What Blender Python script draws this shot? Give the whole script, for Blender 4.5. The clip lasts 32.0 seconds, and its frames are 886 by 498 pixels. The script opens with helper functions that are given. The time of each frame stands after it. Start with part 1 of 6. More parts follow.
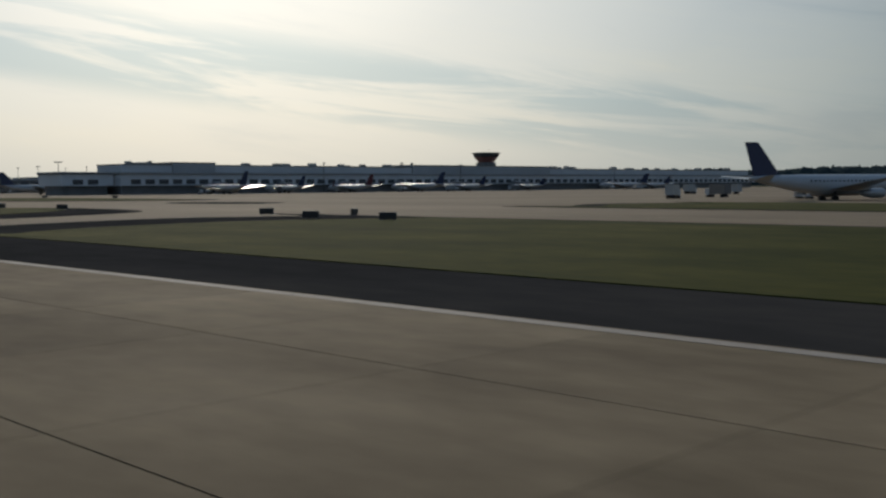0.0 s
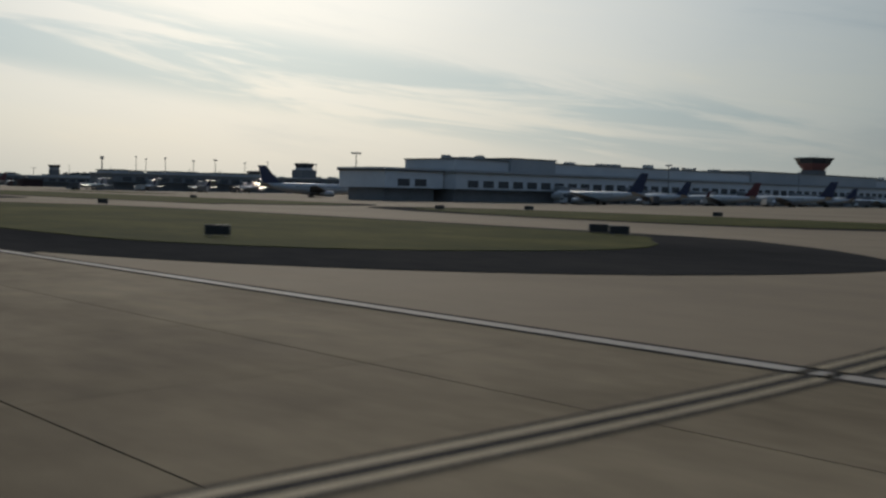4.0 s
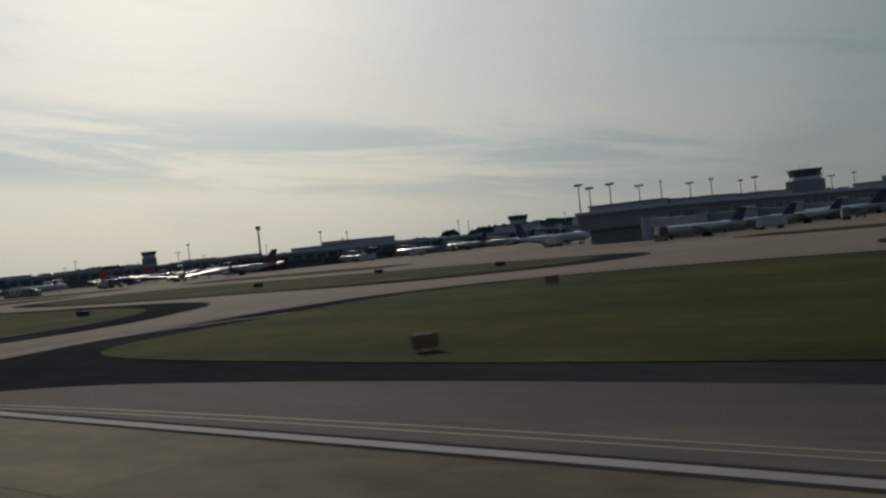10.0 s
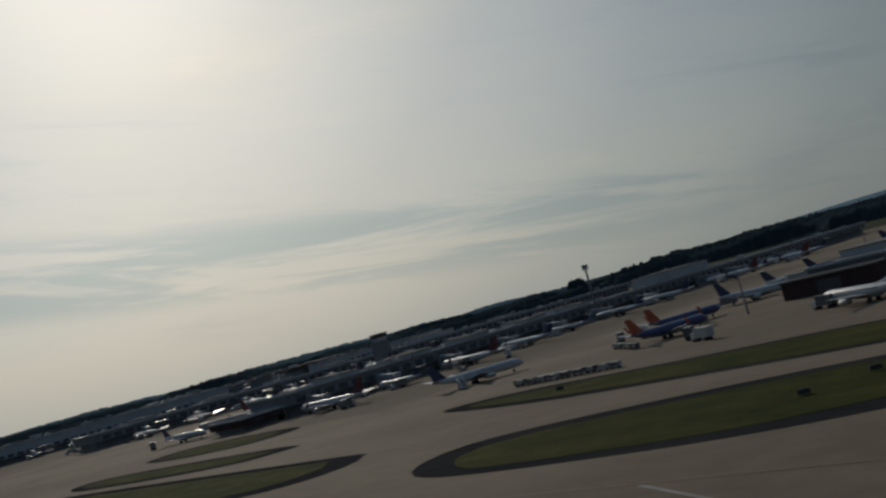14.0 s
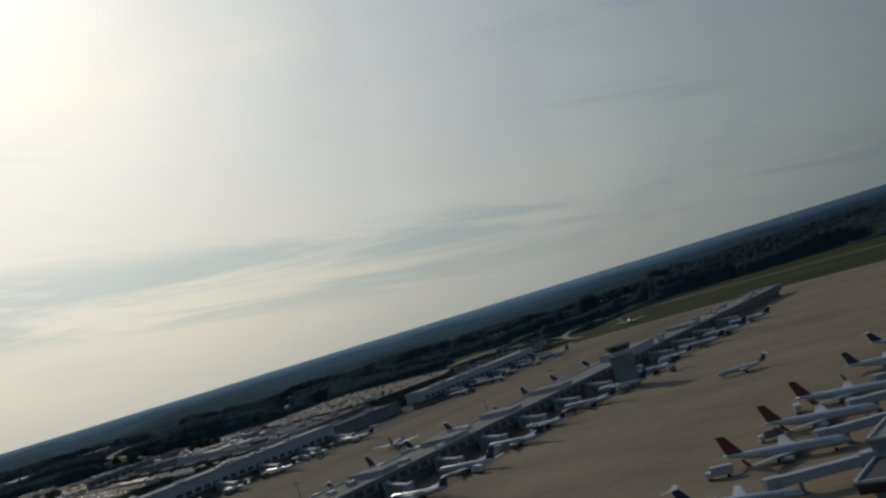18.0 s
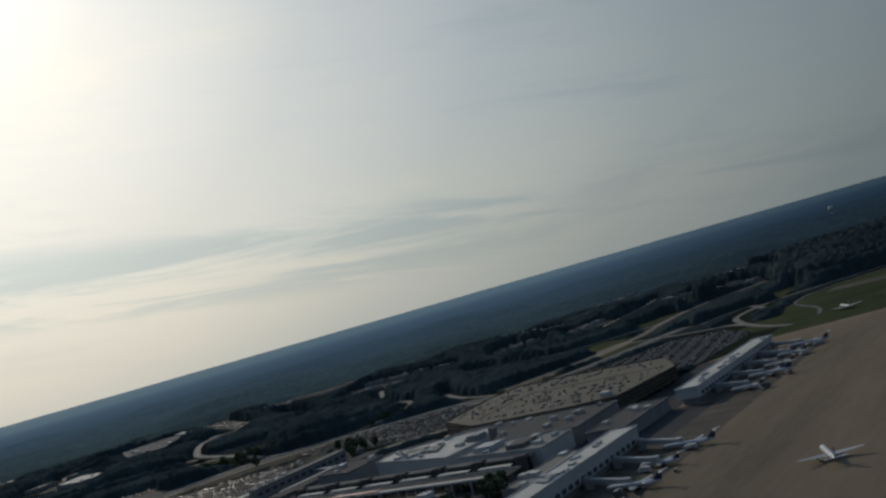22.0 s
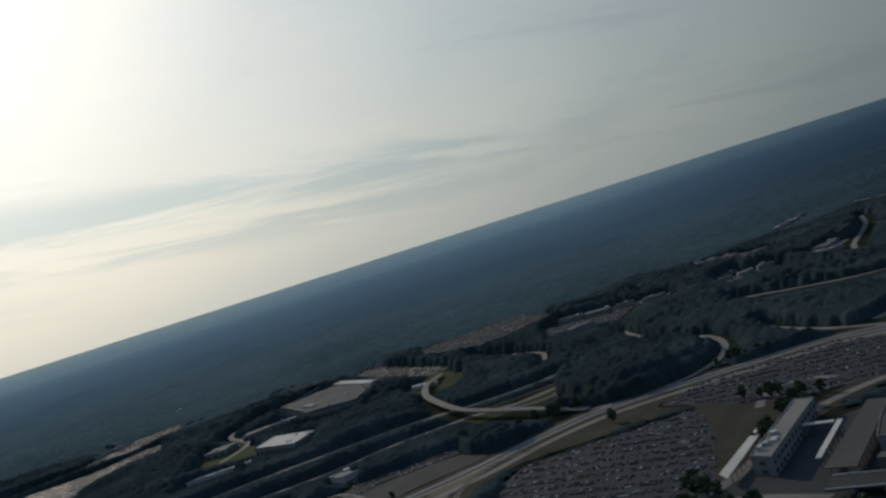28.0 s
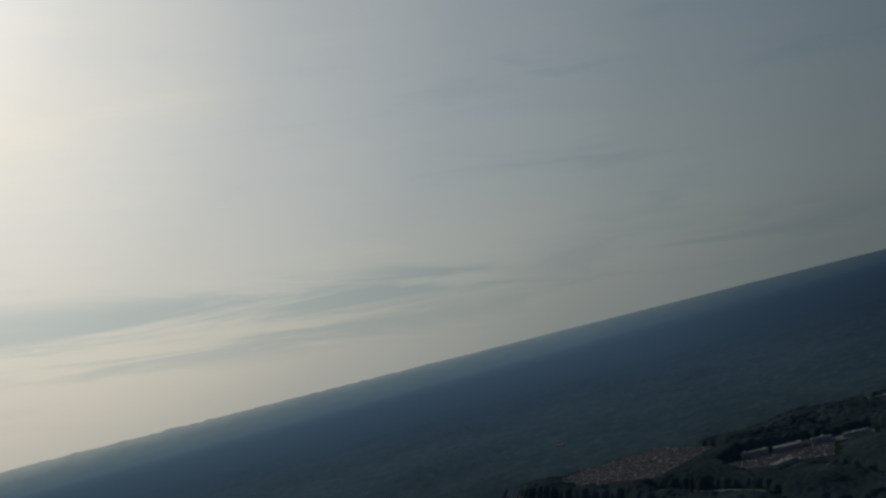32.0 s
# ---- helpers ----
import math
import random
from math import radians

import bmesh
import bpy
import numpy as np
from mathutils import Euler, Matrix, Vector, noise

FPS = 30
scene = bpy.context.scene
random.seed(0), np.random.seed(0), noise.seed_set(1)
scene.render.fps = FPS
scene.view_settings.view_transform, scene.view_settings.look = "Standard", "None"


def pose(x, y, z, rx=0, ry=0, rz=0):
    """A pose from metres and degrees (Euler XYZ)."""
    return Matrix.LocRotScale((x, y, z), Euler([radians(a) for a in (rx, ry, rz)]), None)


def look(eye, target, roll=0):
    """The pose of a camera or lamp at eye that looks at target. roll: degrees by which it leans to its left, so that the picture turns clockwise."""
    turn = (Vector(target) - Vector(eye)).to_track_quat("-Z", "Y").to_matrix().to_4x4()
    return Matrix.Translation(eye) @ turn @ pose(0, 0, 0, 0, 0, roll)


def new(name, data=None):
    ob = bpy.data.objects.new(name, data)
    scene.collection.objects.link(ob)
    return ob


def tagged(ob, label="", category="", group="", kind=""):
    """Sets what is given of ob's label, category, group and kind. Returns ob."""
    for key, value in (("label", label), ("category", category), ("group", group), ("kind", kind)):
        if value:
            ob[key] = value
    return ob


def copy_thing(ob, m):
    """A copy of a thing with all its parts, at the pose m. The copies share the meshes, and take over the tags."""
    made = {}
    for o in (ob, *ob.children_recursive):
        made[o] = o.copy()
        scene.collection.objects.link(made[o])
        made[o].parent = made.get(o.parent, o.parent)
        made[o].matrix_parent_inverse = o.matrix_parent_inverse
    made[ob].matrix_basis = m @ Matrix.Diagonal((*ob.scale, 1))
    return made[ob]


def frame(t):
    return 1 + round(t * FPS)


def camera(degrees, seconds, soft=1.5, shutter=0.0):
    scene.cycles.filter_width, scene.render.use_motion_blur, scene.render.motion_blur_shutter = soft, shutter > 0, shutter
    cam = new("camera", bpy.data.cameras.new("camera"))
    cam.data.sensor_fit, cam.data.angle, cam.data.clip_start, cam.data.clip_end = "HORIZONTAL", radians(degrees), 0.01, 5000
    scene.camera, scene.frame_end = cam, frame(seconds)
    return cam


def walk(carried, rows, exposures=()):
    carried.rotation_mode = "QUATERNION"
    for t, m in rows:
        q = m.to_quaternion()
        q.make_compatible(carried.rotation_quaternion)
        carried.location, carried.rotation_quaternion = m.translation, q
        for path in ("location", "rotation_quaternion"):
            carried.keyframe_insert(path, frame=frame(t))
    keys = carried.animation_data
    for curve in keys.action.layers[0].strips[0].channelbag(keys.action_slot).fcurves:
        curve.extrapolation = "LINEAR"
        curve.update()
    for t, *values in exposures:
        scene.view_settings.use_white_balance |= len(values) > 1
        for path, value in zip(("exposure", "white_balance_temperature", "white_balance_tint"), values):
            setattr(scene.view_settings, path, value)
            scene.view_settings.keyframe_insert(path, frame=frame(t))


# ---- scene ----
EXPOSURES = [(0.0, 0.32), (4.5, 0.24), (7.0, 0.10), (10.0, -0.05), (13.0, -0.12), (14.0, -0.28), (16.5, 0.0), (19.0, 0.06), (21.5, 0.10), (23.0, 0.45), (24.0, 0.68), (25.0, 0.42), (28.0, 0.36), (30.0, 0.38), (31.0, 0.38), (32.0, -0.22)]
K = 0.46            # scale of the place and of the path against true metres
cam = camera(45.99, 32.0, soft=2.5, shutter=0.15)
PATH = [
    (0.0, 0.00, -0.00, 3.81, 86.505, 0.373, -45.150),
    (0.5, 0.00, 25.17, 3.81, 86.506, -0.071, -45.109),
    (1.0, 0.00, 50.98, 3.81, 86.526, 0.186, -44.753),
    (1.5, 0.00, 77.61, 3.82, 86.466, -1.006, -44.783),
    (2.0, 0.00, 105.24, 3.82, 86.525, -0.579, -43.352),
    (2.5, 0.00, 134.11, 3.84, 86.788, -1.247, -42.601),
    (3.0, 0.00, 164.13, 3.86, 86.869, -0.037, -42.382),
    (3.5, 0.00, 194.92, 3.88, 86.510, -0.930, -43.132),
    (4.0, 0.00, 225.86, 3.91, 86.804, -1.281, -43.429),
    (4.5, 0.00, 256.70, 3.97, 86.289, -1.097, -43.621),
    (5.0, 0.00, 288.14, 4.02, 86.854, -0.943, -44.088),
    (5.5, 0.23, 320.23, 4.08, 87.419, -0.789, -44.346),
    (6.0, 0.45, 352.99, 4.14, 87.984, -0.635, -44.420),
    (6.5, 0.68, 386.46, 4.20, 88.549, -0.481, -44.319),
    (7.0, 0.90, 420.69, 4.30, 89.112, 0.677, -44.825),
    (7.5, 1.65, 455.64, 4.41, 89.513, 3.632, -43.368),
    (8.0, 2.40, 491.39, 4.49, 89.631, 3.796, -44.173),
    (8.5, 2.45, 527.67, 4.66, 89.624, 4.654, -44.553),
    (9.0, 2.50, 564.26, 4.74, 89.158, 5.669, -46.214),
    (9.5, 2.55, 600.54, 4.94, 89.113, 6.294, -46.827),
    (10.0, 2.60, 635.85, 5.34, 89.660, 5.819, -47.468),
    (10.5, 2.60, 670.79, 5.57, 90.733, 5.988, -47.919),
    (11.0, 2.60, 707.00, 6.19, 91.903, 6.820, -48.243),
    (11.5, 2.60, 744.59, 7.64, 92.497, 7.551, -48.697),
    (12.0, 2.60, 782.83, 9.72, 92.457, 7.538, -48.826),
    (12.5, 2.60, 820.54, 12.41, 92.075, 8.305, -49.426),
    (13.0, 2.60, 857.88, 15.47, 92.126, 10.593, -49.321),
    (13.5, 2.60, 895.90, 19.33, 93.473, 14.152, -49.585),
    (14.0, 2.60, 934.76, 23.69, 93.817, 14.958, -46.654),
    (14.5, 2.60, 974.27, 28.38, 95.814, 17.487, -45.809),
    (15.0, 2.60, 1013.35, 33.58, 95.095, 17.085, -47.742),
    (15.5, 2.60, 1051.98, 39.22, 94.380, 16.679, -50.023),
    (16.0, 2.60, 1090.15, 45.20, 93.668, 16.270, -52.881),
    (16.5, 2.60, 1127.86, 51.48, 92.960, 15.858, -56.607),
    (17.0, 2.60, 1165.11, 57.96, 93.957, 16.593, -55.150),
    (17.5, 2.60, 1201.90, 64.63, 93.746, 17.112, -54.219),
    (18.0, 2.60, 1238.29, 71.39, 93.627, 16.695, -53.926),
    (18.5, 2.60, 1274.37, 78.19, 92.995, 12.827, -54.661),
    (19.0, 2.60, 1310.22, 85.03, 94.850, 13.429, -54.259),
    (19.5, 2.60, 1345.84, 91.96, 95.774, 14.064, -54.203),
    (20.0, 2.60, 1381.24, 98.96, 95.514, 13.146, -55.307),
    (20.5, 2.60, 1416.45, 106.01, 95.235, 13.474, -55.491),
    (21.0, 2.60, 1451.35, 113.08, 94.210, 13.590, -56.030),
    (21.5, 2.60, 1486.06, 120.16, 93.693, 14.588, -56.093),
    (22.0, 2.60, 1520.82, 127.24, 92.565, 16.127, -56.198),
    (22.5, 2.60, 1555.71, 134.31, 90.050, 17.307, -56.518),
    (23.0, 2.60, 1591.23, 141.38, 86.815, 17.991, -56.891),
    (23.5, 2.60, 1627.52, 148.48, 85.673, 17.817, -57.392),
    (24.0, 2.60, 1664.54, 155.68, 86.271, 17.876, -57.088),
    (24.5, 2.60, 1701.92, 162.99, 86.350, 17.916, -57.294),
    (25.0, 2.60, 1739.51, 170.33, 86.959, 17.768, -57.183),
    (25.5, 2.60, 1776.80, 177.51, 87.284, 17.574, -57.414),
    (26.0, 2.60, 1813.15, 184.47, 87.559, 17.436, -55.993),
    (26.5, 2.60, 1849.17, 191.30, 87.832, 17.297, -55.602),
    (27.0, 2.60, 1885.43, 198.06, 88.105, 17.158, -56.207),
    (27.5, 2.60, 1922.52, 204.82, 88.378, 17.019, -57.886),
    (28.0, 2.60, 1961.04, 211.66, 88.951, 17.912, -57.512),
    (28.5, 2.60, 2000.57, 218.57, 89.330, 18.592, -57.162),
    (29.0, 2.60, 2040.81, 225.52, 88.582, 17.368, -57.899),
    (29.5, 2.60, 2081.60, 232.51, 87.566, 15.804, -58.987),
    (30.0, 2.60, 2122.75, 239.55, 87.174, 15.410, -59.132),
    (30.5, 2.60, 2164.09, 246.64, 87.142, 14.159, -60.166),
    (31.0, 2.60, 2205.59, 253.76, 88.490, 16.008, -60.439),
    (31.5, 2.60, 2247.25, 260.87, 93.561, 14.769, -60.513),
    (32.0, 2.60, 2289.06, 267.98, 95.683, 15.082, -58.396),
]
walk(cam, [(t, pose(x * K, y * K, z * K, rx, ry, rz)) for t, x, y, z, rx, ry, rz in PATH], EXPOSURES)

# ---- world, sun ----
SUN_AZ, SUN_EL = 33.0, 25.0          # degrees from the runway's heading towards the terminal, and above the horizon


def heading(az, el=0.0):
    a, e = radians(az), radians(el)
    return Vector((math.sin(a) * math.cos(e), math.cos(a) * math.cos(e), math.sin(e)))


world = bpy.data.worlds.new("hazy_evening_sky")
scene.world = world
world.use_nodes = True
wt = world.node_tree
wt.nodes.clear()


class Nodes:
    """Short hand for building node trees."""

    def __init__(self, tree):
        self.tree = tree

    def add(self, kind, **settings):
        node = self.tree.nodes.new("ShaderNode" + kind)
        for k, v in settings.items():
            if k == "inputs":
                for name, value in v.items():
                    self.put(node.inputs[name], value)
            elif k == "operation":
                node.operation = v
            elif k == "use_clamp":
                node.use_clamp = v
            elif k == "blend_type":
                node.blend_type = v
        return node

    def put(self, socket, value):
        if isinstance(value, bpy.types.NodeSocket):
            self.tree.links.new(value, socket)
        elif isinstance(value, bpy.types.Node):
            self.tree.links.new(value.outputs[0], socket)
        else:
            socket.default_value = value

    def math(self, op, a, b=0.0, clamp=False):
        n = self.add("Math", operation=op, use_clamp=clamp)
        self.put(n.inputs[0], a)
        self.put(n.inputs[1], b)
        return n.outputs[0]

    def ramp(self, fac, stops, interp="LINEAR"):
        n = self.add("ValToRGB")
        n.color_ramp.interpolation = interp
        els = n.color_ramp.elements
        while len(els) < len(stops):
            els.new(0.5)
        for e, (p, c) in zip(els, stops):
            e.position, e.color = p, (c if len(c) == 4 else (*c, 1))
        self.put(n.inputs[0], fac)
        return n.outputs[0]

    def mix(self, fac, a, b, blend="MIX"):
        n = self.add("MixRGB", blend_type=blend)
        self.put(n.inputs[0], fac)
        for s, v in ((n.inputs[1], a), (n.inputs[2], b)):
            self.put(s, v if not isinstance(v, tuple) or len(v) == 4 else (*v, 1))
        return n.outputs[0]

    def noise(self, vec, scale, detail=3.0, rough=0.55, distort=0.0):
        n = self.add("TexNoise", inputs={"Vector": vec, "Scale": scale, "Detail": detail, "Roughness": rough, "Distortion": distort})
        return n.outputs["Fac"]

    def mapping(self, vec, scale=(1, 1, 1), rot=(0, 0, 0), loc=(0, 0, 0)):
        return self.add("Mapping", inputs={"Vector": vec, "Scale": scale, "Rotation": rot, "Location": loc}).outputs[0]


def sky():
    n = Nodes(wt)
    ray = n.add("TexCoord").outputs["Generated"]
    air = n.add("TexSky")
    air.sky_type, air.sun_disc, air.sun_elevation, air.sun_rotation = "NISHITA", False, radians(SUN_EL), radians(SUN_AZ)
    air.altitude, air.air_density, air.dust_density = 300, 1.2, 4.0
    sep = n.add("SeparateXYZ", inputs={"Vector": ray})
    z = sep.outputs["Z"]
    dot = n.add("VectorMath", operation="DOT_PRODUCT")
    n.put(dot.inputs[0], ray)
    dot.inputs[1].default_value = heading(SUN_AZ, SUN_EL)
    near = n.math("MULTIPLY_ADD", dot.outputs["Value"], 0.5, True)
    near.node.inputs[2].default_value = 0.5
    # thin milky cloud veil: cream round the sun, grey blue away from it
    veil = n.ramp(near, [(0.0, (0.13, 0.175, 0.235)), (0.50, (0.106, 0.145, 0.19)), (0.75, (0.088, 0.118, 0.145)), (0.821, (0.137, 0.178, 0.205)), (0.883, (0.221, 0.267, 0.290)), (0.933, (0.354, 0.400, 0.418)), (0.970, (0.545, 0.575, 0.572)), (0.992, (0.81, 0.815, 0.775)), (1.0, (1.05, 1.04, 0.98))])
    low = n.ramp(z, [(0.0, (1.05, 0.99, 0.90)), (0.08, (0.97, 0.955, 0.915)), (0.20, (0.825, 0.85, 0.87)), (0.35, (0.72, 0.76, 0.80)), (0.45, (0.70, 0.77, 0.84)), (0.65, (0.70, 0.88, 1.12)), (1.0, (0.70, 0.94, 1.34))])
    body = n.mix(1.0, veil, low, "MULTIPLY")
    # long streaks lying almost level
    az = n.math("ARCTAN2", sep.outputs["X"], sep.outputs["Y"])
    el = n.math("ARCSINE", z)
    tilt = n.math("ADD", el, n.math("MULTIPLY", az, 0.13))
    streak = n.noise(n.add("CombineXYZ", inputs={"X": n.math("MULTIPLY", az, 2.2), "Y": n.math("MULTIPLY", tilt, 11.0), "Z": 3.7}), 1.3, 5.0, 0.55, 0.5)
    fine = n.noise(n.add("CombineXYZ", inputs={"X": n.math("MULTIPLY", az, 5.0), "Y": n.math("MULTIPLY", tilt, 40.0), "Z": 1.3}), 1.6, 5.0, 0.65, 0.6)
    both = n.math("ADD", n.math("MULTIPLY", streak, 0.72), n.math("MULTIPLY", fine, 0.28))
    shade = n.ramp(both, [(0.30, (0.80, 0.855, 0.915)), (0.47, (0.985, 0.99, 1.0)), (0.60, (1.02, 1.01, 0.995)), (0.72, (1.10, 1.05, 0.99))], "EASE")
    # one bank of thin grey-blue streaks low over the hills
    wisp = n.noise(n.add("CombineXYZ", inputs={"X": n.math("MULTIPLY", az, 2.6), "Y": n.math("MULTIPLY", tilt, 24.0), "Z": 8.1}), 1.3, 5.0, 0.6, 0.6)
    bank = n.ramp(tilt, [(0.138, (0, 0, 0)), (0.162, (1, 1, 1)), (0.205, (1, 1, 1)), (0.236, (0, 0, 0))], "EASE")
    streaks = n.math("MULTIPLY", bank, n.ramp(wisp, [(0.42, (0, 0, 0)), (0.58, (1, 1, 1))], "EASE"))
    shade = n.mix(streaks, shade, (0.62, 0.76, 0.85))
    fade = n.ramp(z, [(0.0, (0, 0, 0)), (0.05, (0.7, 0.7, 0.7)), (0.10, (1, 1, 1)), (0.4, (0.8, 0.8, 0.8))])
    body = n.mix(1.0, body, n.mix(fade, (1, 1, 1), shade), "MULTIPLY")
    under = n.ramp(n.math("ADD", z, 0.5), [(0.40, (0.05, 0.07, 0.09)), (0.5, (0.10, 0.14, 0.18))])
    up_mask = n.math("GREATER_THAN", z, -0.03)
    bg_veil = n.add("Background", inputs={"Color": n.mix(up_mask, under, body), "Strength": SKY_VEIL})
    bg_air = n.add("Background", inputs={"Color": air.outputs[0], "Strength": SKY_AIR})
    both = n.add("AddShader")
    wt.links.new(bg_veil.outputs[0], both.inputs[0])
    wt.links.new(bg_air.outputs[0], both.inputs[1])
    out = n.add("OutputWorld")
    wt.links.new(both.outputs[0], out.inputs[0])


SKY_VEIL, SKY_AIR = 0.97, 0.006
sky()
sun = new("sun", bpy.data.lights.new("sun", "SUN"))
sun.data.energy, sun.data.angle, sun.data.color = 1.45, radians(2.5), (1.0, 0.89, 0.75)
sun.matrix_world = look(heading(SUN_AZ, SUN_EL) * 100, (0, 0, 0))

# ---- materials ----
def surface(name, stops, scale=0.2, fine=3.0, rough=0.9, metal=0.0, bump=0.0, stretch=(1, 1, 1), vary=0.0, island=0.0, spec=0.3, canopy=0.0):
    """A procedural surface: colour from two scales of noise between the stops, roughness with a little wear, optional relief."""
    m = bpy.data.materials.new(name)
    m.use_nodes = True
    t = m.node_tree
    t.nodes.clear()
    n = Nodes(t)
    pos = n.mapping(n.add("NewGeometry").outputs["Position"], scale=tuple(v / K for v in stretch))
    big = n.noise(pos, scale, 4.0, 0.6)
    small = n.noise(pos, fine, 3.0, 0.6)
    fac = n.math("ADD", n.math("MULTIPLY", big, 0.68), n.math("MULTIPLY", small, 0.32))
    step = 0.44 / max(1, len(stops) - 1)
    colour = n.ramp(fac, [(0.28 + step * i, c) for i, c in enumerate(stops)])
    if vary:
        rnd = n.add("ObjectInfo").outputs["Random"]
        colour = n.mix(1.0, colour, n.ramp(rnd, [(0, (1 - vary,) * 3), (1, (1 + vary,) * 3)]), "MULTIPLY")
    if island:
        rnd = n.add("NewGeometry").outputs["Random Per Island"]
        colour = n.mix(1.0, colour, n.ramp(rnd, [(0, (1 - island,) * 3), (1, (1 + island,) * 3)]), "MULTIPLY")
    b = n.add("BsdfPrincipled", inputs={"Base Color": colour, "Metallic": metal, "Specular IOR Level": spec})
    n.put(b.inputs["Roughness"], n.math("MULTIPLY_ADD", small, 0.2, True))
    b.inputs["Roughness"].links[0].from_node.inputs[2].default_value = max(0.02, rough - 0.1)
    if bump:
        bn = n.add("Bump", inputs={"Height": small, "Strength": bump, "Distance": 0.05 * K})
        t.links.new(bn.outputs[0], b.inputs["Normal"])
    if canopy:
        # the shading normal leans upwards, evening out light and shade on the foliage
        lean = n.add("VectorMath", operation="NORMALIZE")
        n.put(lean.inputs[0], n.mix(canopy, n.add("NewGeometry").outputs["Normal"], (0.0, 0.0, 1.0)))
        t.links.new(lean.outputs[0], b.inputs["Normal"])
    out = n.add("OutputMaterial")
    t.links.new(b.outputs[0], out.inputs[0])
    return m


def plain(name, colour, rough=0.5, metal=0.0, spec=0.5, vary=0.06):
    c = Vector(colour)
    return surface(name, [tuple(c * (1 - vary)), tuple(c * (1 + vary))], 0.6, 6.0, rough, metal, spec=spec)


def palette(name, colours, rough=0.35, spec=0.5):
    """Each separate island or object takes one of the colours by chance (car paint, boxes)."""
    m = bpy.data.materials.new(name)
    m.use_nodes = True
    t = m.node_tree
    t.nodes.clear()
    n = Nodes(t)
    rnd = n.math("FRACT", n.math("ADD", n.add("NewGeometry").outputs["Random Per Island"], n.add("ObjectInfo").outputs["Random"]))
    colour = n.ramp(rnd, [(i / len(colours), c) for i, c in enumerate(colours)], "CONSTANT")
    b = n.add("BsdfPrincipled", inputs={"Base Color": colour, "Roughness": rough, "Specular IOR Level": spec})
    out = n.add("OutputMaterial")
    t.links.new(b.outputs[0], out.inputs[0])
    return m


def haze(name):
    """The far hills, a glowing backdrop with evening haze painted as emission: dark woods below, pale blue towards the
    skyline.
    """
    m = bpy.data.materials.new(name)
    m.use_nodes = True
    t = m.node_tree
    t.nodes.clear()
    n = Nodes(t)
    pos = n.add("NewGeometry").outputs["Position"]
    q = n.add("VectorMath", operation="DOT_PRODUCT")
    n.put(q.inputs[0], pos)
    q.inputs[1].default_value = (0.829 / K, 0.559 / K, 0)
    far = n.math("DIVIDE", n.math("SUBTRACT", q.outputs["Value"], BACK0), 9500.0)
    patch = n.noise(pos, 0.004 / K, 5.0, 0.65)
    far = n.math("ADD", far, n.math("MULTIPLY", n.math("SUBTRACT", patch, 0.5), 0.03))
    # haze put into the emission colour: bluer and paler with distance
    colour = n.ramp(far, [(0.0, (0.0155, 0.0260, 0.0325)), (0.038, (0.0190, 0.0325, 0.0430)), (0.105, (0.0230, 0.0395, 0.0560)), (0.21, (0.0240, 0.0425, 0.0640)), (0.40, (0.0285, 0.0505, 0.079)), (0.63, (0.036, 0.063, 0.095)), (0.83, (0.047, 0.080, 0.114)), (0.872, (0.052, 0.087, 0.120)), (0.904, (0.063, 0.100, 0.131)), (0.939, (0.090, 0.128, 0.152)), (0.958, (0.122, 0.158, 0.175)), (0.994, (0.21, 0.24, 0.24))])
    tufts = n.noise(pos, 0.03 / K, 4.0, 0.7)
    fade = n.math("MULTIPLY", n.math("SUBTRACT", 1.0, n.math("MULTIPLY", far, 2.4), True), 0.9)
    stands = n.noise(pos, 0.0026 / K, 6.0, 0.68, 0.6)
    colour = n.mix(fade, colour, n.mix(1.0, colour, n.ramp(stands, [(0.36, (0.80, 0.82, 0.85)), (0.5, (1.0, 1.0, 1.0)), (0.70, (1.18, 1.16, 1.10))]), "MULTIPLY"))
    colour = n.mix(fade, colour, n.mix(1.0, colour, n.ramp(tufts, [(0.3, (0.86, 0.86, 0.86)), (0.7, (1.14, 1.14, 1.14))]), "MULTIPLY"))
    # painted glow: the haze colour is brightened towards the sun
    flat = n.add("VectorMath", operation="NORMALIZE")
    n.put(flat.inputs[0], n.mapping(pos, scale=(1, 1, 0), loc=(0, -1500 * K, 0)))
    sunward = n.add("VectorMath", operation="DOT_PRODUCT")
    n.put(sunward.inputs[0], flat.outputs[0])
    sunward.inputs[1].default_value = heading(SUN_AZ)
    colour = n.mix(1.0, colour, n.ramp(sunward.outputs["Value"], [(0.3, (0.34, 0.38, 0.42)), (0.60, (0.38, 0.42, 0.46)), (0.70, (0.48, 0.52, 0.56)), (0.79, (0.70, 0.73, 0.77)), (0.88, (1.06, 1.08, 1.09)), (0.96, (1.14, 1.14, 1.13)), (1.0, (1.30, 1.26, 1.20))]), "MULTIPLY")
    # less haze is painted over the nearer woods, so lit and shaded crowns show
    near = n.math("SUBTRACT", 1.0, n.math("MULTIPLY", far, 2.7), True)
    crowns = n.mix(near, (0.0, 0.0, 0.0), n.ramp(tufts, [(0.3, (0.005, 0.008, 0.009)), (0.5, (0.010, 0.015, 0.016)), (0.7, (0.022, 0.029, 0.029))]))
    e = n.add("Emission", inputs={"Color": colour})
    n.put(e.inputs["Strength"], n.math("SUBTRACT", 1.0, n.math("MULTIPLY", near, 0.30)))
    d = n.add("BsdfDiffuse", inputs={"Color": crowns})
    both = n.add("AddShader")
    t.links.new(e.outputs[0], both.inputs[0])
    t.links.new(d.outputs[0], both.inputs[1])
    out = n.add("OutputMaterial")
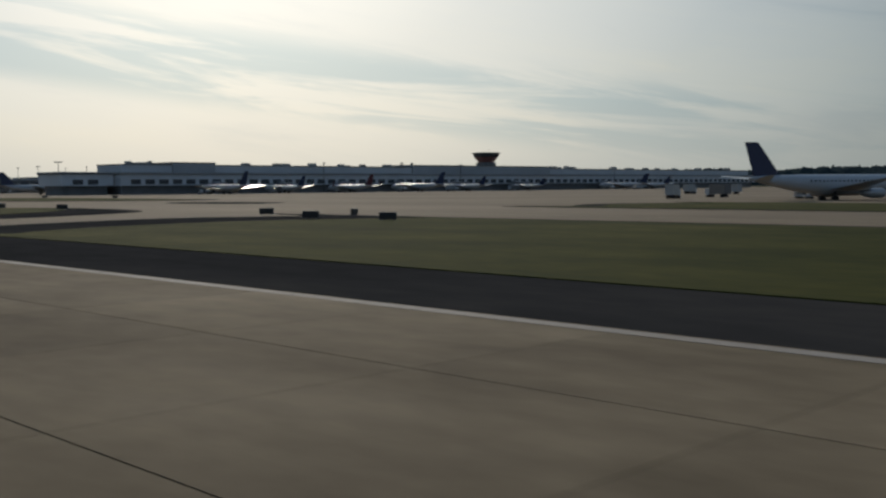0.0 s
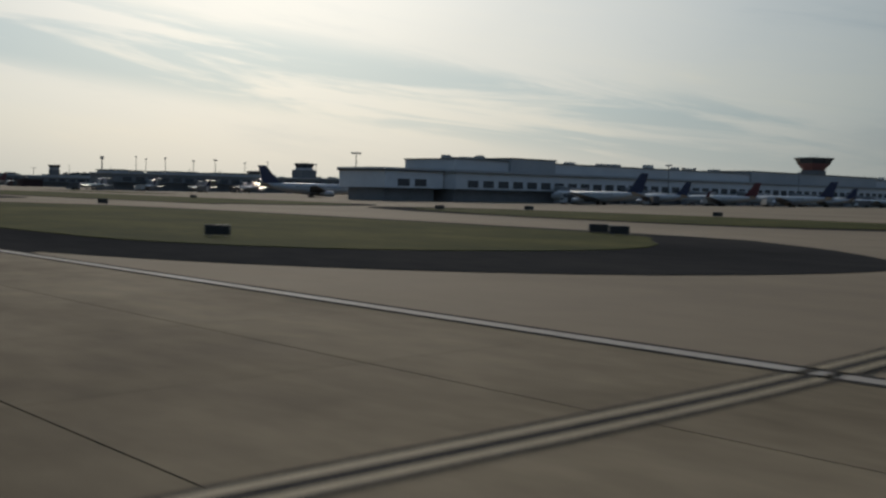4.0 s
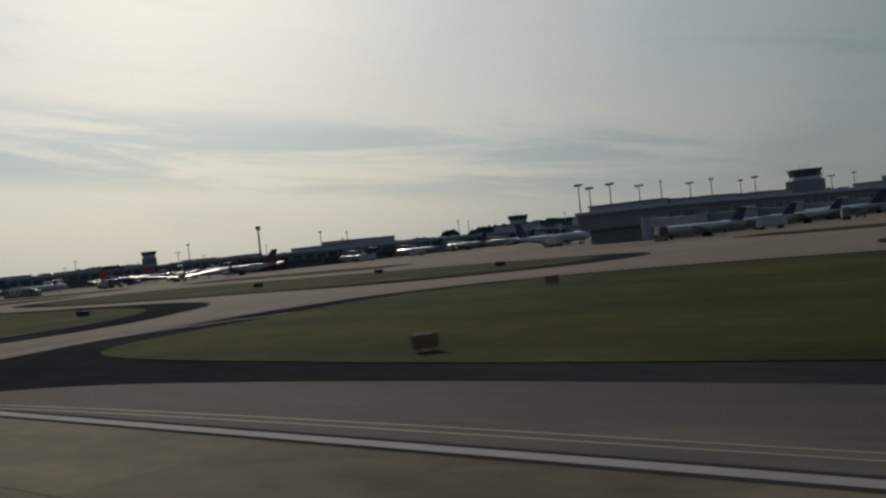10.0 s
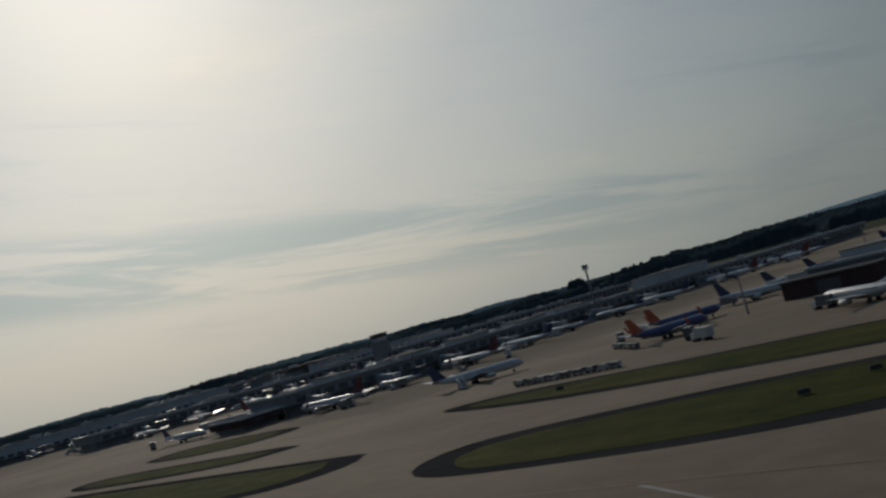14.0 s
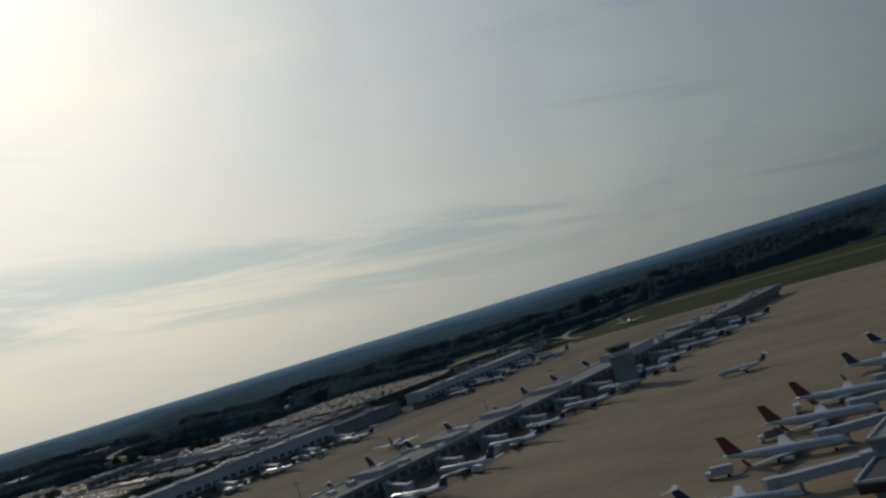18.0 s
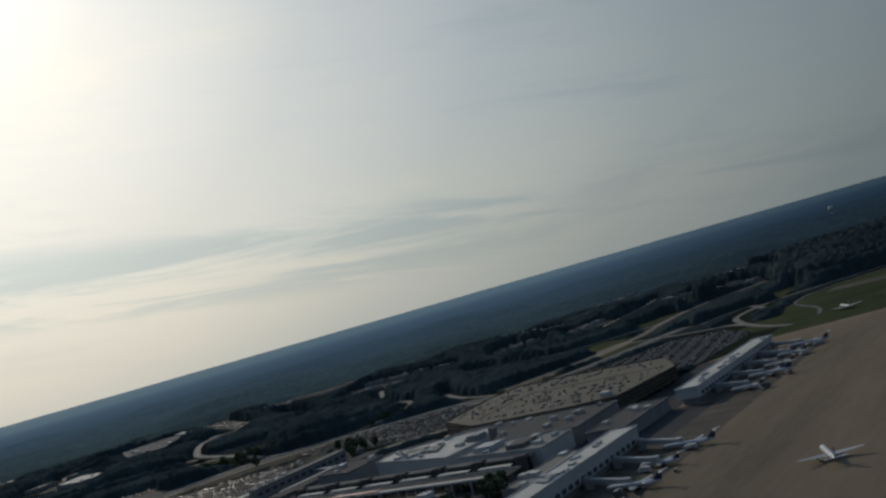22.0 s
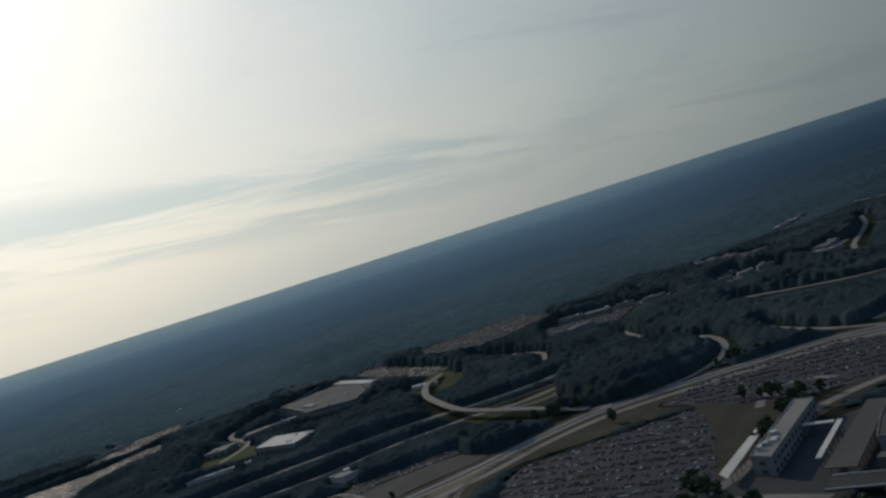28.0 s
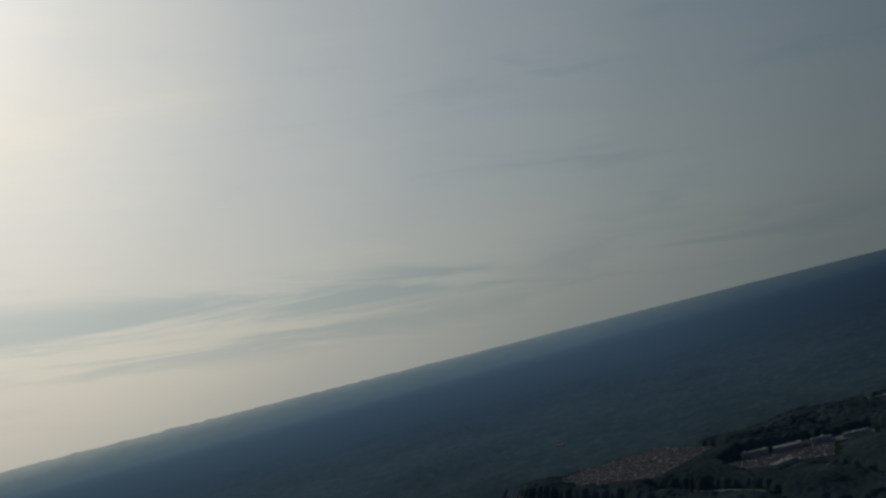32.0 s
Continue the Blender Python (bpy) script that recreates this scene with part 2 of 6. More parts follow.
    t.links.new(both.outputs[0], out.inputs[0])
    return m


BACK0 = 3050.0
M = {
    "concrete": surface("runway_concrete", [(0.22, 0.18, 0.122), (0.31, 0.26, 0.178), (0.36, 0.30, 0.206)], 0.045, 0.6, 0.92, bump=0.15, stretch=(1, 0.45, 1), island=0.05, spec=0.05),
    "slab": surface("runway_slab_concrete", [(0.055, 0.041, 0.027), (0.135, 0.104, 0.066), (0.206, 0.161, 0.104), (0.285, 0.226, 0.148)], 0.10, 0.7, 0.92, bump=0.15, stretch=(1, 0.5, 1), vary=0.10, spec=0.05),
    "apron": surface("apron_concrete", [(0.115, 0.087, 0.057), (0.182, 0.140, 0.093), (0.236, 0.186, 0.126)], 0.018, 0.25, 0.92, stretch=(1, 0.6, 1), island=0.06, spec=0.10),
    "apron_worn": surface("worn_apron_concrete", [(0.095, 0.076, 0.054), (0.15, 0.118, 0.083), (0.20, 0.158, 0.110)], 0.02, 0.2, 0.92, stretch=(0.16, 1, 1), spec=0.05),
    "border": surface("black_line_border", [(0.04, 0.037, 0.034), (0.075, 0.066, 0.056)], 0.4, 3, 0.95, spec=0.0),
    "joint": surface("joint_sealant", [(0.06, 0.048, 0.038), (0.11, 0.088, 0.068)], 0.5, 5, 0.97, spec=0.0),
    "asphalt": surface("shoulder_asphalt", [(0.027, 0.026, 0.025), (0.042, 0.040, 0.038), (0.066, 0.060, 0.053)], 0.05, 0.7, 0.96, bump=0.1, stretch=(1, 0.4, 1), spec=0.0),
    "exit": surface("worn_exit_asphalt", [(0.036, 0.033, 0.030), (0.06, 0.053, 0.046), (0.085, 0.072, 0.058), (0.15, 0.12, 0.088)], 0.10, 0.6, 0.92, stretch=(1, 0.22, 1), spec=0.1),
    "road": surface("road_asphalt", [(0.036, 0.036, 0.036), (0.06, 0.058, 0.057)], 0.03, 0.4, 0.93, spec=0.08),
    "road_pale": surface("pale_road_concrete", [(0.115, 0.106, 0.097), (0.19, 0.176, 0.16)], 0.02, 0.4, 0.92, spec=0.08),
    "lot": surface("parking_lot_asphalt", [(0.036, 0.037, 0.040), (0.058, 0.059, 0.062)], 0.02, 0.3, 0.97, spec=0.05),
    "grass": surface("mown_grass", [(0.010, 0.016, 0.003), (0.027, 0.034, 0.006), (0.052, 0.052, 0.011), (0.096, 0.081, 0.025)], 0.09, 0.9, 0.98, bump=0.5, stretch=(1, 0.55, 1), spec=0.03),
    "field": surface("rough_green_field", [(0.018, 0.027, 0.011), (0.034, 0.043, 0.017), (0.060, 0.064, 0.028)], 0.012, 0.3, 0.98, spec=0.03),
    "woodland": surface("woodland_floor", [(0.014, 0.019, 0.014), (0.022, 0.027, 0.019), (0.036, 0.038, 0.026)], 0.008, 0.08, 1.0, spec=0.0),
    "verge": surface("dry_brown_verge", [(0.026, 0.027, 0.02), (0.046, 0.042, 0.031), (0.074, 0.063, 0.047)], 0.03, 0.3, 0.97, spec=0.03),
    "earth": surface("bare_red_earth", [(0.075, 0.062, 0.042), (0.11, 0.085, 0.056), (0.17, 0.125, 0.085)], 0.02, 0.25, 0.97),
    "white_line": surface("worn_white_marking", [(0.19, 0.16, 0.125), (0.25, 0.22, 0.185), (0.36, 0.33, 0.285)], 0.12, 2, 0.85),
    "yellow_line": surface("worn_yellow_marking", [(0.19, 0.145, 0.082), (0.27, 0.21, 0.12)], 0.4, 3, 0.8),
    "wall": surface("concourse_wall_panel", [(0.33, 0.34, 0.345), (0.44, 0.445, 0.445)], 0.06, 0.6, 0.8, vary=0.08),
    # paler copy of the wall panel; distance haze is put into its colour
    "wall_pale": surface("wall_panel_paled_by_haze", [(0.52, 0.53, 0.54), (0.66, 0.67, 0.67)], 0.06, 0.6, 0.8, vary=0.08, spec=0.15),
    # darker copy of the wall colour, with the shade of walls put in
    "wall_dark": surface("dark_wall_with_shade", [(0.15, 0.155, 0.16), (0.23, 0.235, 0.24)], 0.1, 0.8, 0.8),
    "roof": surface("gravel_roof", [(0.16, 0.15, 0.13), (0.25, 0.235, 0.205)], 0.03, 0.5, 0.95, vary=0.1, spec=0.12),
    "roof_white": surface("white_membrane_roof", [(0.36, 0.345, 0.31), (0.54, 0.515, 0.46)], 0.05, 0.5, 0.85, spec=0.1),
    "roof_dark": surface("dark_roof", [(0.065, 0.063, 0.06), (0.11, 0.105, 0.10)], 0.03, 0.4, 0.95, vary=0.15, spec=0.03),
    "roof_grey": surface("weathered_grey_roof", [(0.085, 0.084, 0.082), (0.135, 0.132, 0.126)], 0.03, 0.4, 0.95, vary=0.1, spec=0.05),
    "glass": plain("dark_window_glass", (0.06, 0.066, 0.072), 0.25, 0.0, 0.5),
    "metal": plain("galvanised_metal", (0.32, 0.32, 0.31), 0.45, 0.7),
    "unit": surface("rooftop_unit_paint", [(0.28, 0.28, 0.27), (0.42, 0.42, 0.40)], 0.3, 2.0, 0.6, vary=0.25),
    "pole": plain("grey_pole_paint", (0.16, 0.16, 0.155), 0.6),
    "jet_white": plain("white_aircraft_paint", (0.42, 0.425, 0.425), 0.42, spec=0.3),
    "jet_silver": plain("silver_aircraft_skin", (0.36, 0.365, 0.37), 0.3, 0.3),
    "jet_blue": plain("deep_blue_aircraft_paint", (0.04, 0.055, 0.145), 0.3),
    "navy": plain("navy_tail_paint", (0.02, 0.03, 0.075), 0.3),
    "red": plain("dark_red_tail_paint", (0.11, 0.022, 0.026), 0.3),
    "orange": plain("orange_red_tail_paint", (0.38, 0.075, 0.026), 0.3),
    "belly": plain("grey_wing_skin", (0.30, 0.305, 0.31), 0.35, 0.2),
    "tyre": plain("black_rubber", (0.02, 0.02, 0.02), 0.85),
    "bridge": surface("jet_bridge_panel", [(0.24, 0.245, 0.25), (0.33, 0.335, 0.34)], 0.4, 2, 0.55, vary=0.12),
    "brick": surface("dark_red_brick_wall", [(0.040, 0.023, 0.022), (0.066, 0.036, 0.033)], 0.2, 2.0, 0.85),
    "patch": surface("pale_repair_concrete", [(0.33, 0.29, 0.22), (0.45, 0.40, 0.32)], 0.4, 3, 0.9),
    "tower_red": plain("faded_red_cladding", (0.25, 0.11, 0.10), 0.6),
    "leaf": surface("tree_foliage", [(0.024, 0.038, 0.022), (0.042, 0.06, 0.034), (0.066, 0.082, 0.044)], 0.05, 0.8, 0.95, vary=0.25, island=0.25, spec=0.05),
    # foliage colour with some blue of the haze mixed in
    "woods": surface("haze_tinted_woods_foliage", [(0.015, 0.023, 0.024), (0.030, 0.043, 0.045), (0.060, 0.078, 0.076)], 0.011, 0.22, 1.0, spec=0.0, canopy=0.42),
    "bark": surface("tree_bark", [(0.05, 0.04, 0.03), (0.09, 0.07, 0.05)], 1.0, 6, 0.95),
    "car": palette("car_paint", [(0.58, 0.58, 0.58), (0.03, 0.03, 0.034), (0.02, 0.02, 0.023), (0.60, 0.60, 0.60), (0.035, 0.035, 0.04), (0.46, 0.46, 0.45), (0.05, 0.05, 0.052), (0.26, 0.26, 0.265), (0.03, 0.03, 0.035), (0.10, 0.02, 0.02), (0.02, 0.03, 0.075), (0.14, 0.13, 0.115), (0.04, 0.04, 0.04), (0.16, 0.16, 0.165), (0.025, 0.025, 0.028)], 0.42, 0.32),
    "car_glass": plain("car_window_glass", (0.015, 0.016, 0.018), 0.5, 0.0, 0.2),
    "deck": surface("parking_deck_concrete", [(0.082, 0.073, 0.057), (0.125, 0.112, 0.088)], 0.03, 0.5, 0.9, spec=0.18),
    "sign_black": plain("black_sign_face", (0.02, 0.02, 0.02), 0.5),
    "sign_yellow": plain("yellow_sign_face", (0.20, 0.11, 0.04), 0.6),
    "haze": haze("far_hills_painted_haze"),
    "service_white": plain("white_service_paint", (0.5, 0.5, 0.49), 0.45),
    "box": palette("service_box_paint", [(0.35, 0.35, 0.34), (0.08, 0.08, 0.08), (0.16, 0.15, 0.14), (0.4, 0.4, 0.38)], 0.6),
}

# ---- mesh helpers ----
class Shape:
    """Gathers vertices and faces of one mesh."""

    def __init__(self):
        self.v, self.f = [], []

    def add(self, vs, fs):
        k = len(self.v)
        self.v += [tuple(p) for p in vs]
        self.f += [tuple(i + k for i in q) for q in fs]
        return self

    def box(self, x0, y0, z0, x1, y1, z1, inset=0.0):
        i = inset
        vs = [(x0, y0, z0), (x1, y0, z0), (x1, y1, z0), (x0, y1, z0), (x0 + i, y0 + i, z1), (x1 - i, y0 + i, z1), (x1 - i, y1 - i, z1), (x0 + i, y1 - i, z1)]
        return self.add(vs, [(3, 2, 1, 0), (4, 5, 6, 7), (0, 1, 5, 4), (1, 2, 6, 5), (2, 3, 7, 6), (3, 0, 4, 7)])

    def prism(self, pts, z0, z1):
        """A standing prism over an outline that runs counter-clockwise."""
        n = len(pts)
        if sum(a[0] * b[1] - b[0] * a[1] for a, b in zip(pts, pts[1:] + pts[:1])) < 0:
            pts = pts[::-1]
        vs = [(x, y, z0) for x, y in pts] + [(x, y, z1) for x, y in pts]
        return self.add(vs, [tuple(range(n, 2 * n))] + [(i, (i + 1) % n, n + (i + 1) % n, n + i) for i in range(n)])

    def rings(self, rings, cap=True):
        n = len(rings[0])
        vs = [p for r in rings for p in r]
        fs = [(k * n + i, k * n + (i + 1) % n, (k + 1) * n + (i + 1) % n, (k + 1) * n + i) for k in range(len(rings) - 1) for i in range(n)]
        if cap:
            fs += [tuple(range(n))[::-1], tuple(range((len(rings) - 1) * n, len(rings) * n))]
        return self.add(vs, fs)

    def tube(self, x, y, z0, z1, r0, r1=None, n=10):
        r1 = r0 if r1 is None else r1
        a = [2 * math.pi * i / n for i in range(n)]
        return self.rings([[(x + r * math.cos(t), y + r * math.sin(t), z) for t in a] for z, r in ((z0, r0), (z1, r1))])

    def mesh(self, name, smooth=False):
        me = bpy.data.meshes.new(name)
        me.from_pydata(self.v, [], self.f)
        if smooth:
            me.shade_smooth()
        return me


def part(name, shape, material, parent, label="", smooth=False):
    me = shape if isinstance(shape, bpy.types.Mesh) else shape.mesh(name, smooth)
    if not me.materials:
        me.materials.append(M[material])
    ob = new(name, me)
    ob.parent = parent
    if label:
        ob["label"] = label
    return ob


def thing(name, label, category, group="", kind="", at=(0, 0, 0), turn=0):
    ob = tagged(new(name), label, category, group, kind)
    ob.matrix_basis = pose(*at, 0, 0, turn)
    return ob


def solid(name, shape, material, label, category="", group="", kind="", smooth=False):
    ob = new(name, shape.mesh(name, smooth))
    ob.data.materials.append(M[material])
    return tagged(ob, label, category, group, kind)


def smooth_line(pts, step=8.0):
    """A rounded line through the given points (Catmull-Rom)."""
    P = [Vector(p) for p in pts]
    P = [P[0] * 2 - P[1]] + P + [P[-1] * 2 - P[-2]]
    out = []
    for a, b, c, d in zip(P, P[1:], P[2:], P[3:]):
        n = max(1, int((c - b).length / step))
        for i in range(n):
            t = i / n
            out.append(0.5 * ((2 * b) + (c - a) * t + (2 * a - 5 * b + 4 * c - d) * t * t + (3 * b - a - 3 * c + d) * t ** 3))
    return out + [P[-2]]


def ribbon(shape, pts, width, z, thick=0.0, step=8.0, smooth=True):
    """A strip of road or paint along a line; z may be a number, or the points carry their own height."""
    line = smooth_line(pts, step) if smooth else [Vector(p) for p in pts]
    rows = []
    for i, p in enumerate(line):
        d = line[min(i + 1, len(line) - 1)] - line[max(i - 1, 0)]
        s = Vector((-d.y, d.x)).normalized() * width / 2
        h = z + (p.z if len(p) > 2 else 0)
        rows.append(((p.x + s.x, p.y + s.y, h), (p.x - s.x, p.y - s.y, h)))
    if not thick:
        vs = [q for r in rows for q in r]
        return shape.add(vs, [(2 * i + 1, 2 * i + 3, 2 * i + 2, 2 * i) for i in range(len(rows) - 1)])
    return shape.rings([[a, b, (b[0], b[1], b[2] - thick), (a[0], a[1], a[2] - thick)] for a, b in rows])


def blend_shape(pts, step=4.0):
    """A closed outline with rounded corners."""
    P = [Vector(p) for p in pts]
    n = len(P)
    out = []
    for i in range(n):
        a, b, c, d = P[i - 1], P[i], P[(i + 1) % n], P[(i + 2) % n]
        k = max(1, int((c - b).length / step))
        for j in range(k):
            t = j / k
            q = 0.5 * ((2 * b) + (c - a) * t + (2 * a - 5 * b + 4 * c - d) * t * t + (3 * b - a - 3 * c + d) * t ** 3)
            out.append((q.x, q.y))
    return out

# ---- ground, runway, taxiways ----
def sheet(name, pts, z, material, label, category="", kind="structure", rim=0.25):
    return solid(name, Shape().prism([tuple(p) for p in pts], z - rim, z), material, label, category, kind=kind)


ground = solid("ground", Shape().add([(-5000, -9000, -0.5), (19000, -9000, -0.5), (19000, 19000, -0.5), (-5000, 19000, -0.5)], [(0, 1, 2, 3)]), "woodland", "dark green woodland ground reaching to the horizon", "ground", kind="structure")

# the far hills rise behind the plain, square to the way the camera looks
VX, VY = 0.829, 0.559


def hill(q):
    return float(np.interp(q, [BACK0, 11330, 11500, 11562, 11642, 11800, 11966, 12150, 12500], [0, 1, 11, 24, 44, 86, 131, 177, 270])) - 0.3


s = Shape()
rows = [BACK0, 3500, 4000, 4500, 5200, 6000, 7000, 8000, 9000, 10000, 11000, 11330, 11400, 11500, 11570, 11640, 11720, 11800, 11880, 11970, 12060, 12150, 12300, 12500]
for q in rows:
    for k in range(241):
        r = -9000 + 75 * k
        bumpy = 2.5 * noise.noise(Vector((r * 0.002, q * 0.003, 0))) + 1.5 * noise.noise(Vector((r * 0.01, q * 0.01, 3)))
        ridge = 12 * noise.noise(Vector((r * 0.004, 7, 0))) + 13 * noise.noise(Vector((r * 0.011, 2, 5))) if q > 12200 else 0
        s.v.append((q * VX + r * VY, q * VY - r * VX, hill(q) + ridge + (bumpy if q > 11400 else 0)))
s.f += [(a * 241 + k + 1, a * 241 + k, (a + 1) * 241 + k, (a + 1) * 241 + k + 1) for a in range(len(rows) - 1) for k in range(240)]
backdrop = solid("backdrop", s, "haze", "wooded hills, blue evening haze painted on as glow", "backdrop", kind="structure", smooth=True)

sheet("airfield_grass", [(-400, -1500), (1900, -1500), (1900, 1500), (1560, 1740), (1400, 1880), (1200, 1900), (1080, 1920), (1080, 1850), (330, 1850), (22, 3200), (-400, 3200)], -0.20, "field", "mown green grass of the airfield", "grass")
apron = sheet("apron", [(22.7, -1200), (1060, -1200), (1060, 1700), (1010, 1840), (930, 1880), (240, 1880), (215, 1700), (22.7, 1500)], -0.04, "apron", "tan concrete apron and taxiways with stains", "apron", rim=0.3)
sheet("terminal_apron", [(225, 1596), (1040, 1596), (1034, 1730), (1000, 1800), (300, 1800), (232, 1720)], -0.03, "apron_worn", "darker worn concrete apron before the terminal concourse", "apron", rim=0.2)
# dark surface and the building's shade, both put into this sheet's colour
sheet("shaded_apron", [(232, 1186), (600, 1186), (600, 1293), (256, 1293), (236, 1276)], -0.028, "apron_worn", "darker apron beside the concourse, shade in its colour", "apron", rim=0.2)
runway = sheet("runway", [(-24.5, -400), (22.7, -400), (22.7, 2700), (-24.5, 2700)], -0.06, "joint", "tan concrete runway of square slabs", "runway", rim=0.3)
sheet("runway_shoulder", [(-36, -400), (-24.5, -400), (-24.5, 2700), (-36, 2700)], -0.02, "asphalt", "dark asphalt shoulder beside the runway", "shoulder")
sheet("far_runway", [(1330, -1500), (1366, -1500), (1366, 1860), (1330, 1860)], -0.1, "exit", "distant pale concrete runway in the grass", "runway")

ISLES = [  # asphalt shoulder outline, grass outline
    ([(22.7, -300), (22.7, 84), (25, 94), (33, 101), (47, 109), (67, 114), (82, 106), (89, 90), (90, -300)], [(33.5, -300), (33.5, 70), (36, 86), (53, 95), (70, 95), (83, 86), (87, 60), (87, -300)]),
    ([(23.2, 172), (25, 154), (30, 142), (40, 134), (50, 131), (54, 131), (70, 139), (84, 151), (89, 170), (89, 194), (83, 205), (75, 210.5), (67, 210), (45, 195.2), (35, 188.2), (31, 185.2), (28, 182), (25, 177.5)], [(31.5, 166), (31.5, 154), (34, 147), (43, 141), (54, 146), (68, 156), (80, 170), (86, 188), (83, 203), (69, 202), (57, 195), (47, 187), (37, 172)]),
    ([(22.7, 300), (24, 284), (31, 268), (43, 256), (58, 251), (68, 255), (82, 270), (88, 290), (89, 380), (80, 418), (56, 458), (42, 478), (33, 488), (25, 489), (22.7, 484)], [(33, 310), (35, 290), (44, 277), (60, 271), (74, 278), (84, 296), (85, 380), (76, 415), (54, 452), (41, 470), (36, 440), (33, 380)]),
    ([(96, 474), (78, 478), (60, 510), (47, 545), (36.5, 577), (32.5, 604), (31.5, 630), (30.5, 660), (25, 688), (23.2, 698), (28, 708), (40, 715), (56, 721), (84, 726), (102, 716), (111, 692), (112, 650), (109, 560), (104, 490)], [(91, 492), (80, 502), (66, 514), (55, 548), (46, 581), (41, 606), (38, 640), (36.5, 676), (40, 704), (57, 713), (84, 719), (99, 709), (106, 690), (107, 650), (104, 560), (99, 500)]),
    ([(22.8, 766), (24, 750), (31, 741.5), (40, 737), (51, 736.5), (64, 740.5), (78, 750.5), (89, 761), (97, 778), (101, 806), (102, 860), (101, 910), (97, 934), (89, 944), (79, 938), (66, 923), (55, 905), (45, 880), (36, 850), (28, 815), (23.5, 790)], [(31, 772), (34, 758), (42, 748), (54, 745.5), (68, 752), (81, 765), (91, 788), (95, 830), (95, 905), (88, 928), (78, 924), (67, 908), (54, 878), (44, 845), (36, 810)]),
    ([(22.7, 992), (60, 986), (75, 988), (88, 1004), (91, 1040), (91, 1330), (22.7, 1330)], [(34, 1010), (60, 1004), (74, 1008), (84, 1030), (84, 1320), (34, 1320)]),
    ([(137, -300), (137, 88), (146, 112), (165, 122), (186, 110), (193, 80), (193, -300)], [(141, -300), (141, 84), (150, 104), (165, 112), (182, 104), (188, 80), (188, -300)]),
    ([(131, 200), (138, 195), (147, 198), (150, 212), (144, 226), (136, 230), (130, 222), (129, 210)], None),
    ([(124, 300), (140, 275), (155, 262), (170, 264), (178, 280), (180, 350), (176, 390), (158, 408), (140, 396), (126, 350)], [(130, 304), (144, 284), (156, 272), (168, 274), (173, 288), (174, 348), (168, 380), (156, 394), (145, 384), (132, 346)]),
    ([(116, 440), (124, 424), (150, 416), (168, 428), (174, 460), (176, 660), (164, 684), (140, 686), (122, 672), (114, 640)], [(121, 450), (130, 434), (150, 426), (163, 438), (168, 470), (170, 640), (158, 670), (140, 674), (127, 660), (120, 620)]),
    ([(112, 780), (116, 748), (135, 728), (160, 732), (173, 760), (175, 850), (170, 898), (150, 914), (130, 909), (119, 880), (111, 830)], [(117, 784), (122, 758), (138, 740), (157, 744), (167, 768), (169, 845), (163, 886), (148, 902), (134, 897), (124, 874), (116, 828)]),
    ([(168, 946), (154, 949), (136, 966), (121, 1000), (117, 1042), (121, 1062), (134, 1071), (148, 1066), (161, 1036), (170, 1000), (173, 962)], [(164, 958), (154, 961), (140, 978), (127, 1006), (123, 1042), (126, 1054), (135, 1061), (144, 1056), (155, 1030), (163, 998)]),
    ([(117, 1150), (121, 1114), (133, 1101), (148, 1105), (153, 1130), (154, 1300), (117, 1300)], [(122, 1154), (126, 1122), (135, 1112), (145, 1116), (148, 1140), (148, 1294), (122, 1294)]),
    ([(186, 1000), (196, 985), (214, 990), (221, 1020), (216, 1070), (213, 1116), (200, 1130), (187, 1090), (184, 1040)], [(190, 1006), (198, 994), (210, 998), (216, 1022), (211, 1068), (208, 1108), (200, 1119), (192, 1086), (189, 1042)]),
    ([(166, 1190), (176, 1172), (186, 1180), (186, 1270), (176, 1288), (164, 1262)], [(170, 1194), (176, 1182), (182, 1188), (182, 1264), (175, 1278), (168, 1256)]),
    ([(205, 1240), (215, 1226), (232, 1232), (236, 1280), (228, 1304), (210, 1300), (203, 1270)], [(209, 1244), (216, 1234), (228, 1240), (231, 1278), (225, 1296), (212, 1292), (208, 1268)]),
    ([(205, 640), (215, 625), (230, 640), (232, 730), (222, 745), (207, 730)], [(209, 645), (216, 634), (225, 646), (227, 722), (219, 734), (212, 724)]),
    ([(203, 860), (216, 850), (232, 866), (236, 950), (224, 962), (207, 945)], [(207, 868), (217, 860), (227, 872), (230, 940), (221, 950), (211, 938)]),
]
for i, (edge, turf) in enumerate(ISLES):
    sheet("island_shoulder", [(max(22.73, x), y) for x, y in blend_shape(edge)], 0.0, "asphalt", "dark asphalt shoulder round a grass island", "shoulder", rim=0.2)
    if turf and i >= 6:     # inner islands: a narrow paved rim
        cx, cy = sum(p[0] for p in turf) / len(turf), sum(p[1] for p in turf) / len(turf)
        turf = [(cx + 1.1 * (x - cx), cy + 1.03 * (y - cy)) for x, y in turf]
    if turf:
        sheet("grass_island", blend_shape(turf), 0.05, "grass", "mown grass island between taxiways, olive green", "grass", rim=0.2)

# runway edge line with its dark outlines, taxi lines
def marking(name, pts, width, material, label, z=0.012, smooth=True):
    return solid(name, ribbon(Shape(), pts, width, z, 0.0, 3.0, smooth), material, label, "marking", kind="structure")


